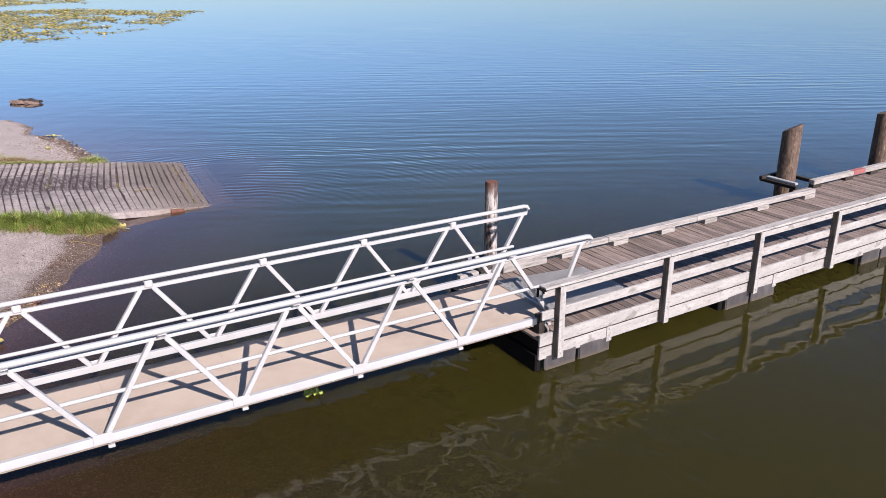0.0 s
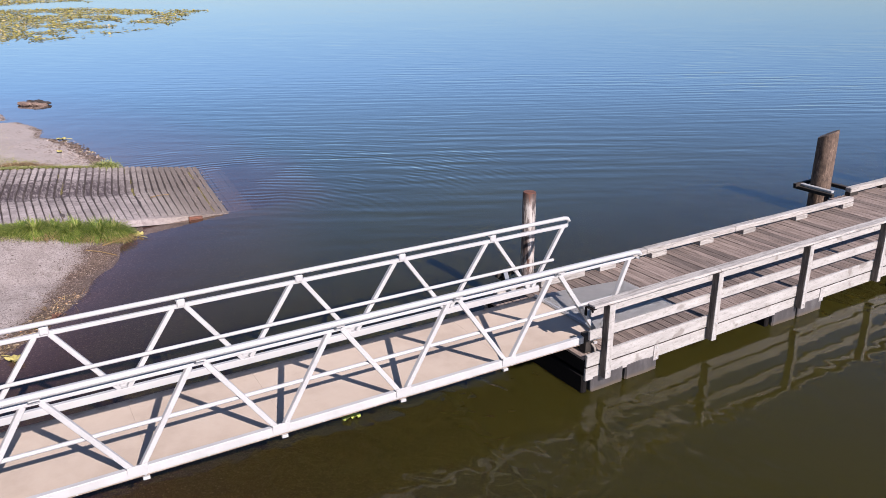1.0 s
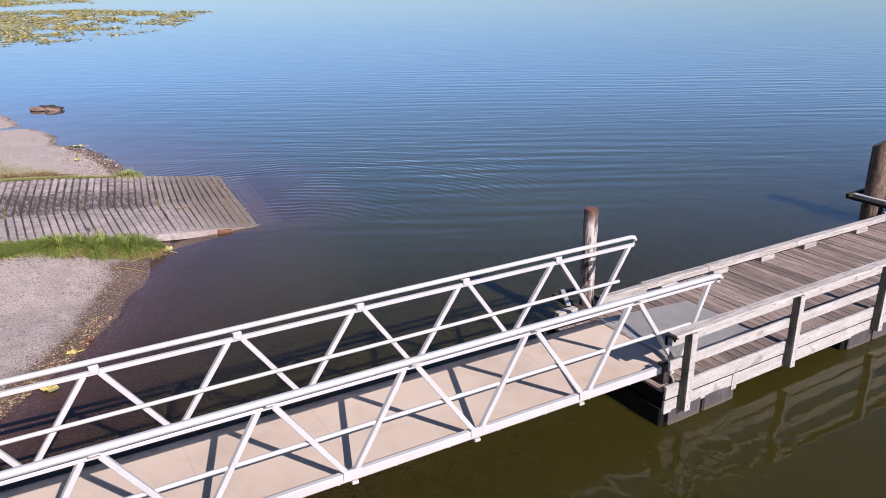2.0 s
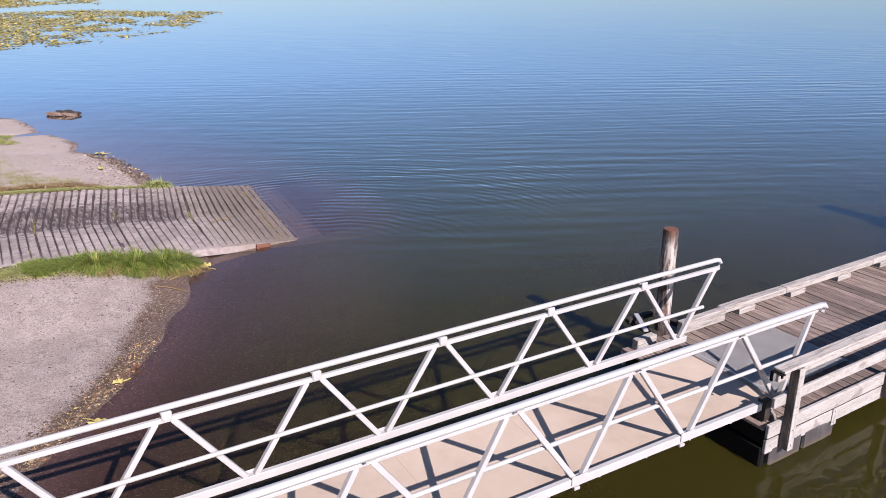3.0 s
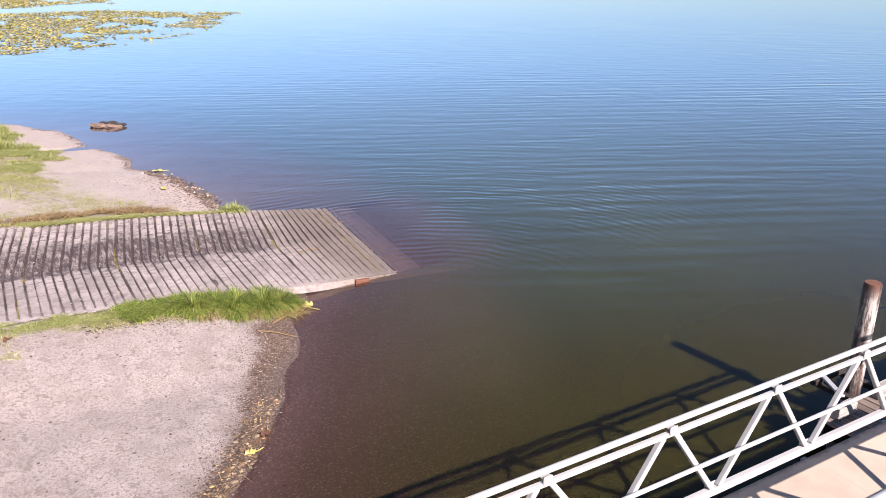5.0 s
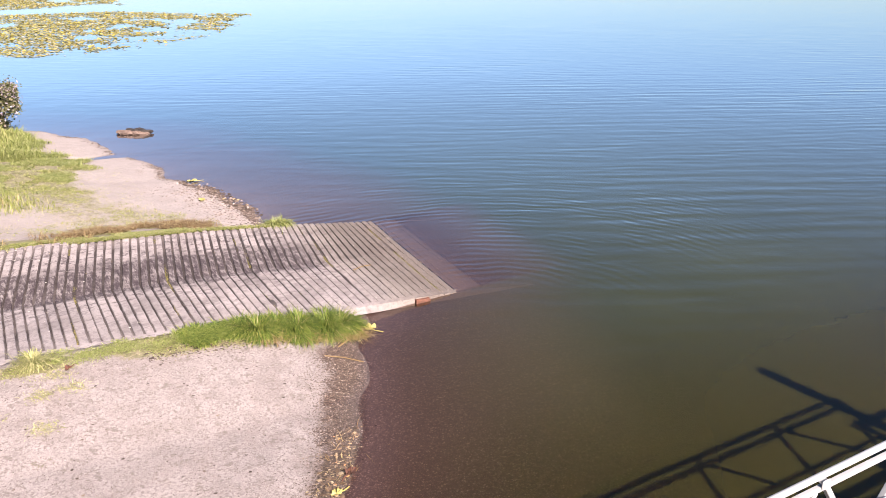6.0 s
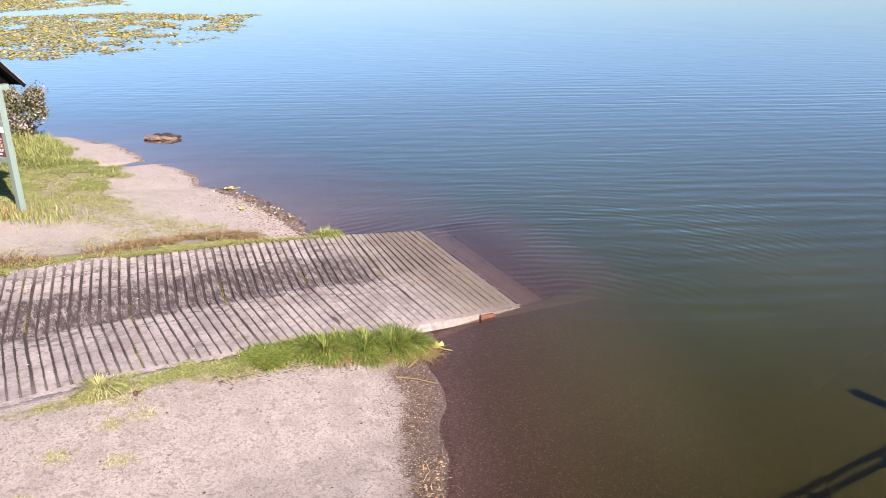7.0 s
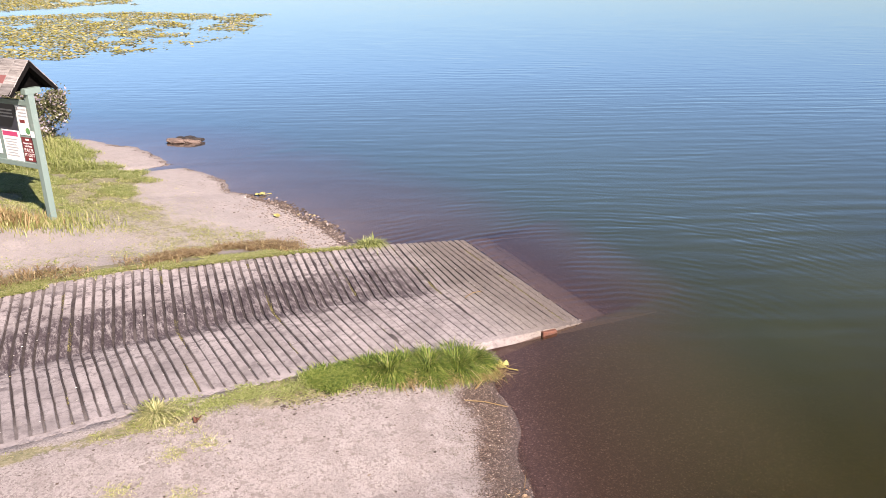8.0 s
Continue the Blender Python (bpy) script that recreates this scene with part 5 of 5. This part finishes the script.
chips("leaf_litter", px, py, ground_z(px, py) + 0.012, 0.044, M_TANLEAF, "curled tan and orange leaves washed up on the gravel", "leaf litter", 36, 0.18)
# soil crumbs whose dark colour also stands for the undercut's shadow
px, py = rng.uniform(-7.6, -4.6, 900), 9.98 + rng.normal(0, 0.09, 900)
chips("soil", px, py, ground_z(px, py), 0.022, M_LITTER, "crumbled soil along the grass edge, darkened for its shadowed undercut", "soil", 46, 0.5)
px, py = along_shore(60, 17.5, 20.8, 0.15, 0.02, 29)
chips("leaf_litter", px, py, ground_z(px, py) + 0.006, 0.05, M_LITTER, "dark wrack and leaves on the far waterline", "leaf litter", 30, 0.3)
px, py = scatter(2600, -16, -2.4, R_Y0 + 0.1, R_Y1 - 0.1, lambda x, y: 0.15 + 0.85 * np.clip((fbm(x * 1.2, y * 1.2, 52, 3) - 0.45) * 5, 0, 1), 37)
chips("leaf_litter", px, py, ramp_z(px, py) - 0.004, 0.014, M_LITTER, "dark crumbs of dirt and leaves strewn over the ramp", "litter", 38, 0.3)
px, py = scatter(420, -16, -2.4, R_Y0 + 0.1, R_Y1 - 0.1, lambda x, y: 0.25 + 0.75 * (x < -8), 31)
chips("leaf_litter", px, py, ramp_z(px, py), 0.018, M_CRUMB, "pale crumbs and bird droppings on the ramp", "litter", 32, 0.25)
px, py = scatter(520, -12.5, -5.2, 5.0, 10.2, lambda x, y: 0.5 + 0 * x, 33)
chips("leaf_litter", px, py, ground_z(px, py) + 0.002, 0.024, M_LITTER, "scattered fallen leaves and bark on the sand", "leaf litter", 34, 0.2)


gx0, gy0 = rng.uniform(-2.7, -0.95, 5200), rng.uniform(R_Y0 + 0.05, R_Y1 - 0.1, 5200)
keep = rng.uniform(0, 1, 5200) < np.clip((gx0 + 2.75) / 0.8, 0.1, 1)
gx0, gy0 = gx0[keep] + R_SKEW * (gy0[keep] - R_YF), gy0[keep]
chips("gravel", gx0, gy0, ramp_z(gx0, gy0) - 0.003, 0.012, M_STONE, "fine gravel washed over the ramp's lower end", "gravel", 47, 0.5)
px, py = along_shore(900, 16.2, 20.8, 0.75, -0.12, 48)
chips("stones", px, py, ground_z(px, py), 0.03, M_STONE, "small stones and crumbs strewn over the far shore", "stones", 49, 0.45)
px, py = along_shore(60, 16.8, 21.0, 0.30, -0.25, 50)
chips("stones", px, py, np.maximum(ground_z(px, py), -0.02), 0.065, M_STONE, "fist-sized pale stones at the far waterline", "stones", 51, 0.6)
px, py = scatter(90000, -7.0, -3.3, 16.5, 29.5, lambda x, y: 0.55 * np.clip(1 - np.abs(ground_z(x, y) - 0.006) / 0.012, 0, 1) * np.clip((fbm(x * 2.5, y * 2.5, 91, 3) - 0.42) * 6, 0, 1), 92)
chips("leaf_litter", px, py, np.maximum(ground_z(px, py), -0.004), 0.026, M_LITTER, "dark wet crumbs along the far waterline", "leaf litter", 93, 0.3)
px, py = scatter(9000, -6.4, -3.4, 16.4, 25.0, lambda x, y: 0.22 * np.clip(1 - inland(x, y) / 1.6, 0, 1) * (inland(x, y) > 0) * np.clip((fbm(x * 1.4, y * 1.4, 94, 3) - 0.44) * 7, 0, 1), 95)
chips("gravel", px, py, ground_z(px, py), 0.020, M_PEBBLE, "brown gravel patches on the far shore", "gravel", 96, 0.4)
px, py = along_shore(160, 17.0, 21.2, 0.22, -0.18, 52)
chips("leaf_litter", px, py, np.maximum(ground_z(px, py), 0.0) + 0.004, 0.045, M_LITTER, "dark wrack and twigs washed up on the far waterline", "leaf litter", 53, 0.4)


def big_leaf(x, y, z, size, turn, mat, label):
    """A lobed, curled lily leaf with its stalk."""
    bm = bmesh.new()
    c = bm.verts.new((0, 0, 0.02))
    ring = []
    for k in range(18):
        a = 2 * math.pi * k / 18
        r = size * (0.82 + 0.14 * math.sin(2.2 * a + turn) + 0.07 * random.uniform(-1, 1)) * (0.25 if k == 0 else 1)
        ring.append(bm.verts.new((r * math.cos(a), r * math.sin(a) * 0.7, 0.03 + 0.05 * random.uniform(-0.4, 1))))
    for k in range(18):
        bm.faces.new((c, ring[k], ring[(k + 1) % 18]))
    t = thing("lily_leaf", label, "leaf", Matrix.Translation((x, y, z)) @ pose(0, 0, 0, 0, 0, math.degrees(turn)), "stray leaves along the water")
    part("blade", bm, mat, t)
    pipe("stalk", [(size * 0.1, 0, 0.02), (size * 0.8, -size * 0.5, 0.02), (size * 1.7, -size * 0.6, 0.01)], 0.008, mat, t, sides=6)
    return t


gz = lambda x, y: float(ground_z(x, y))
big_leaf(-6.70, 5.24, max(gz(-6.70, 5.24), 0.0), 0.18, 2.4, M_YELLOW, "curled yellow lily leaf washed up on the shore")
big_leaf(-6.29, 6.22, max(gz(-6.29, 6.22), 0.0), 0.11, 0.6, M_YELLOW, "small yellow lily leaf washed up on the shore")
big_leaf(-5.97, 6.50, max(gz(-5.97, 6.5), 0.0), 0.11, 4.0, M_REDWOOD, "orange-brown dead leaf at the waterline")
big_leaf(-8.64, 10.02, gz(-8.64, 10.02), 0.07, 1.2, M_REDWOOD, "rust-red fallen leaf beside the tussock")
big_leaf(-3.99, 9.96, max(gz(-3.99, 9.96), 0.0) + 0.02, 0.16, 5.6, M_YELLOW, "yellow lily leaf beside the grass tufts")
big_leaf(-4.02, 20.95, max(gz(-4.02, 20.95), 0.0) + 0.01, 0.17, 0.3, M_YELLOW, "yellow lily leaf washed up on the far shore")
big_leaf(-4.35, 18.85, max(gz(-4.35, 18.85), 0.0) + 0.01, 0.13, 2.0, M_YELLOW, "yellow lily leaf washed up on the far shore")
big_leaf(-3.22, 1.30, 0.0, 0.15, 1.0, M_LIME, "bright green water plant floating beside the gangway")
big_leaf(-3.15, 1.24, 0.0, 0.10, 3.0, M_LIME, "bright green water plant floating beside the gangway")

for a, b, r0, mat, lab in (
        ((-5.09, 9.30), (-4.58, 8.96), 0.008, M_DRY, "pale yellow reed stalk lying on the shore"),
        ((-4.74, 9.55), (-4.28, 9.81), 0.014, M_DRY, "pale broken reed stalk lying on the shore"),
        ((-3.2, 12.2), (-2.75, 12.35), 0.008, M_DRY, "thin pale reed lying on the ramp")):
    zz = [float(top_z(np.array(q[0]), np.array(q[1]))) + 0.015 for q in (a, b)]
    mid = ((a[0] + b[0]) / 2, (a[1] + b[1]) / 2 + 0.03, sum(zz) / 2 + 0.012)
    ob = pipe("reed_stalk", [(*a, zz[0]), mid, (*b, zz[1])], r0, mat, None, lab, 7)
    tagged(ob, lab, "stalk", "reed stalks")


def drift_log():
    t = thing("log", "split driftwood log with dark broken top half sunk in water", "log", Matrix.Translation((-4.05, 28.45, -0.02)) @ pose(0, 0, 0, 0, 0, -34) @ Matrix.Diagonal((0.95, 0.9, 0.84, 1)))
    for name, off, length, r, turn, mat in (("trunk", (-0.05, -0.06, 0.05), 1.22, 0.20, 3, M_LOG_PALE), ("split_piece", (0.16, 0.05, 0.13), 0.98, 0.15, 2, M_LOG)):
        n = 15
        pts = [(length * (k / (n - 1) - 0.5), 0.03 * math.sin(1.1 * k), 0.02 * math.cos(0.9 * k)) for k in range(n)]
        rad = [r * (0.12 + 0.88 * math.sin(math.pi * (0.04 + 0.88 * k / (n - 1))) ** 0.6) for k in range(n)]
        bm = tube_mesh(pts, rad, 18)
        for v in bm.verts:
            a = math.atan2(v.co.z, v.co.y)
            k = 1 + 0.18 * math.sin(3 * a + 4 * v.co.x) + 0.10 * math.sin(9 * a + 2 * v.co.x) + random.uniform(-0.05, 0.05)
            v.co.y *= k
            v.co.z *= 0.75 * k
        part(name, bm, mat, t, at=Matrix.Translation(off) @ pose(0, 0, 0, 0, 4, turn))
    return t


drift_log()


def lily_field():
    """Floating and upstanding lily leaves far out, thick in the middle of each raft."""
    r = np.random.default_rng(8)
    edge_x = [-60, -30, -7.6, -4.9, -1.4, 2.9, 8.4, 13.3, 16.5]
    edge_y = [75, 66, 58, 54.6, 55.6, 58.0, 61.6, 71, 80]
    n = 165000
    x = r.uniform(-45, 18, n)
    y = r.uniform(54, 135, n)
    front = np.interp(x, edge_x, edge_y)
    back = np.interp(x, [-40, -4, 7, 11.5, 16.5], [97, 95, 93.5, 87.5, 82])
    m = fbm(x * 0.16, y * 0.10, 3, 4)
    fine = fbm(x * 0.45, y * 0.32, 5, 3)
    one = (y > front) & (y < back) & (m * 0.35 + fine * 0.65 > 0.442 - 0.03 * np.clip((y - front) / 25, 0, 1))
    two = (y > 104 + 0.15 * (x + 4)) & (x < 11.5) & (m * 0.5 + fine * 0.5 > 0.44)
    few = (y > front - 1.5) & (y < back) & (r.uniform(0, 1, n) < 0.02)
    k = one | two | few
    x, y = x[k], y[k]
    n = len(x)
    s = r.uniform(0.055, 0.15, n)
    tilt = np.where(r.uniform(0, 1, n) < 0.25, r.uniform(0.1, 0.4, n), r.uniform(0, 0.06, n))
    ta = r.uniform(0, 6.28, n)
    z = 0.015 + s * np.sin(tilt) + r.uniform(0, 0.06, n) * (tilt > 0.2)
    ca, sa = np.cos(ta), np.sin(ta)
    verts = []
    for j in range(6):
        a = j * 1.0472
        u, w = s * np.cos(a), s * np.sin(a) * 0.8
        verts.append(np.stack([x + u * np.cos(tilt) * ca - w * sa, y + u * np.cos(tilt) * sa + w * ca, z + u * np.sin(tilt)], -1))
    v = np.stack(verts, 1).reshape(-1, 3)
    i = np.arange(n) * 6
    f = np.stack([i, i + 1, i + 2, i + 3, i + 4, i + 5], -1).tolist()
    tagged(new("lily_pads", raw("lily_pads", v.tolist(), f, M_LILY)), "yellow-green rafts of lily leaves floating far out", "lily pads", kind="stuff")


lily_field()


def bush():
    t = thing("bush", "dense flowering bush with pale lilac blooms at the waterside", "bush", Matrix.Translation((-8.62, 29.6, gz(-8.62, 29.6))))
    r = np.random.default_rng(15)
    for k in range(9):
        a = k * 0.7
        e = (0.9 * math.cos(a) * (0.5 + 0.5 * r.random()), 0.8 * math.sin(a), 1.0 + 0.5 * r.random())
        pipe("branch", [(0.1 * math.cos(a), 0.1 * math.sin(a), -0.05), (e[0] * 0.5, e[1] * 0.5, e[2] * 0.55), e], [0.03, 0.02, 0.008], M_TWIG, t, sides=6)
    n = 38000
    c = np.clip(r.normal(0, 1, (34, 3)), -1.7, 1.7) * (0.52, 0.5, 0.42) + (0, 0, 0.82)
    p = c[r.integers(0, 34, n)] + r.normal(0, 0.14, (n, 3))
    p[:, 2] = np.maximum(p[:, 2], 0.05)
    s = r.uniform(0.026, 0.06, n)
    d1 = r.normal(0, 1, (n, 3))
    d1 /= np.linalg.norm(d1, axis=1)[:, None]
    d2 = np.cross(d1, r.normal(0, 1, (n, 3)))
    d2 /= np.linalg.norm(d2, axis=1)[:, None]
    v = np.stack([p - d1 * s[:, None], p + d2 * s[:, None] * 0.6, p + d1 * s[:, None], p - d2 * s[:, None] * 0.6], 1).reshape(-1, 3)
    i = np.arange(n) * 4
    part("foliage", raw("foliage", v.tolist(), np.stack([i, i + 1, i + 2, i + 3], -1).tolist(), M_BUSH), None, t)
    n = 4000
    p = c[r.integers(0, 34, n)] + r.normal(0, 0.12, (n, 3)) + (0.06, -0.08, 0.04)
    keep = p[:, 2] > 0.62
    p = p[keep]
    n = len(p)
    d1, d2 = r.normal(0, 0.027, (n, 3)), r.normal(0, 0.027, (n, 3))
    v = np.stack([p - d1, p + d2, p + d1, p - d2], 1).reshape(-1, 3)
    i = np.arange(n) * 4
    part("blossom", raw("blossom", v.tolist(), np.stack([i, i + 1, i + 2, i + 3], -1).tolist(), M_BLOOM), None, t, "pale lilac blossom")


bush()


# ---------------------------------------------------------------- notice board
def words(body, size, mat, parent, at):
    cu = bpy.data.curves.new("lettering", "FONT")
    cu.body, cu.size, cu.extrude, cu.align_x, cu.align_y = body, size, 0.001, "CENTER", "CENTER"
    cu.materials.append(mat)
    ob = new("lettering", cu)
    ob.parent = parent
    ob.matrix_basis = at
    return ob


def notice_board():
    gz0 = 0.72
    # local x runs along the board away from the corner post, local y faces the shore path
    k = thing("notice_board", "sage green roofed notice board with posters standing on turf", "notice board", Matrix.Translation((-9.16, 19.45, gz0)) @ pose(0, 0, 0, 0, 0, 121.3))
    top = 2.78
    face = 1      # the poster side
    for x in (0.0, 2.3):
        part("post", block(top + 0.35, 0.14, 0.14, 0.008, 0.001, 3), M_GREEN, k, at=Matrix.Translation((x, 0, top / 2 - 0.17)) @ pose(0, 0, 0, 0, 90, 0))
    for x in (0.0, 2.3):
        beam("crosspiece", (x, -0.24, top - 0.03), (x, 0.12, top - 0.03), 0.15, 0.12, M_GREEN, k)
        bm = bmesh.new()
        tri = [bm.verts.new((x + 0.09, yy, zz)) for yy, zz in ((-0.49, 2.76), (0.49, 2.76), (0.0, 3.30))]
        bmesh.ops.solidify(bm, geom=[bm.faces.new(tri)], thickness=0.02)
        part("gable_board", bm, M_BLACK, k, "dark gable board")
    for z in (1.16, 2.5):
        beam("board_rail", (0.07, 0.02 * face, z), (2.23, 0.02 * face, z), 0.07, 0.11, M_GREEN, k)
    part("backboard", block(2.16, 0.03, 1.24, 0.003), M_GREEN, k, at=Matrix.Translation((1.15, 0.0, 1.83)))
    yp = 0.022 * face
    # posters: each is a sheet with its print
    def poster(x, z, w, h, mat, label):
        return part("poster", block(w, 0.006, h, 0.0), mat, k, label, Matrix.Translation((x, yp, z)))
    maroon = poster(0.30, 1.50, 0.36, 0.52, M_MAROON, "maroon sign with white lettering")
    up = pose(0, 0, 0, 90, 0, 180)
    for txt, size, z in (("Responsible", 0.058, 0.135), ("with litter", 0.058, 0.07), ("PACK", 0.115, -0.02), ("IT OUT", 0.098, -0.125)):
        words(txt, size, M_PAPER, maroon, Matrix.Translation((0, 0.0045, z)) @ up)
    for w, z in ((0.10, 0.21), (0.12, -0.21)):
        part("print_bar", block(w, 0.003, 0.04, 0.0), M_PAPER, maroon, at=Matrix.Translation((0, 0.004, z)))
    white = poster(0.80, 1.55, 0.56, 0.66, M_PAPER, "white notice with pink heading")
    part("print_bar", block(0.48, 0.003, 0.10, 0.0), M_PINK, white, at=Matrix.Translation((0.02, 0.004, 0.25)))
    for i in range(7):
        part("print_bar", block(0.40 - 0.05 * (i % 3), 0.003, 0.025, 0.0), M_INK, white, at=Matrix.Translation((0.03, 0.004, 0.13 - 0.06 * i)))
    tall = poster(0.30, 2.12, 0.38, 0.62, M_PAPER, "pale notice with green emblem")
    for i in range(3):
        part("print_bar", block(0.26, 0.003, 0.03, 0.0), M_INK, tall, at=Matrix.Translation((0, 0.004, 0.23 - 0.07 * i)))
    part("print_bar", block(0.16, 0.003, 0.07, 0.0), M_MAROON, tall, at=Matrix.Translation((0.04, 0.004, -0.02)))
    part("emblem", tube_mesh([(0, 0, 0), (0, 0.004, 0)], 0.07, 14), M_LEAFPRINT, tall, at=Matrix.Translation((-0.08, 0.002, -0.22)))
    # roof shadow over the upper posters is given by this sheet's dark colour
    dark = poster(0.82, 2.16, 0.60, 0.56, M_SHADED_NOTICE, "printed notice coloured dark for the roof's shadow")
    for i in range(3):
        part("print_bar", block(0.4, 0.003, 0.03, 0.0), M_INK, dark, at=Matrix.Translation((0, 0.004, 0.15 - 0.07 * i)))
    more = poster(1.55, 1.80, 0.70, 0.95, M_PAPER, "large white notice")
    for i in range(8):
        part("print_bar", block(0.5 - 0.06 * (i % 3), 0.003, 0.035, 0.0), M_INK, more, at=Matrix.Translation((0, 0.004, 0.36 - 0.09 * i)))
    part("tag", block(0.11, 0.006, 0.13, 0.0), M_PAPER, k, "small white tag", Matrix.Translation((0.02, 0.075 * face, 1.86)))
    # roof: two slopes with shingle courses
    rz, ez, hw, x0, x1 = 3.36, 2.78, 0.52, -0.20, 2.50
    for s in (-1, 1):
        slope = math.hypot(hw, rz - ez)
        ang = math.degrees(math.atan2(rz - ez, hw))
        base = Matrix.Translation(((x0 + x1) / 2, s * hw / 2, (rz + ez) / 2 - 0.02)) @ pose(0, 0, 0, -s * ang, 0, 0)
        part("roof_board", block(x1 - x0, slope + 0.02, 0.035, 0.003), M_BLACK, k, at=base)
        roof = part("shingle_bed", block(x1 - x0 - 0.02, slope, 0.006, 0.0), M_SHINGLE, k, at=base @ Matrix.Translation((0, 0, 0.02)))
        course, cols = 4, 7
        shared = [to_mesh("shingle", block((x1 - x0) / cols - 0.008, slope / course + 0.05, 0.014, 0.002, 0.001), M_SHINGLE) for _ in range(4)]
        red = to_mesh("shingle", block((x1 - x0) / cols - 0.008, slope / course + 0.05, 0.015, 0.002), M_REDROOF)
        for c in range(course):
            for q in range(cols):
                me = red if (c, q) in ((1, 1), (2, 4), (0, 2)) else random.choice(shared)
                px = -(x1 - x0) / 2 + (q + 0.5) * (x1 - x0) / cols
                py = s * (slope / 2 - (c + 0.5) * slope / course)
                part("shingle", me, None, roof, at=Matrix.Translation((px, py, 0.012)) @ pose(0, 0, 0, -s * 2.2, 0, random.uniform(-1, 1)))
    for x in (x0 + 0.02, x1 - 0.02):
        for s in (-1, 1):
            beam("barge_board", (x, s * (hw + 0.02), ez - 0.05), (x, 0.0, rz - 0.05), 0.03, 0.09, M_BLACK, k)
    return k


notice_board()
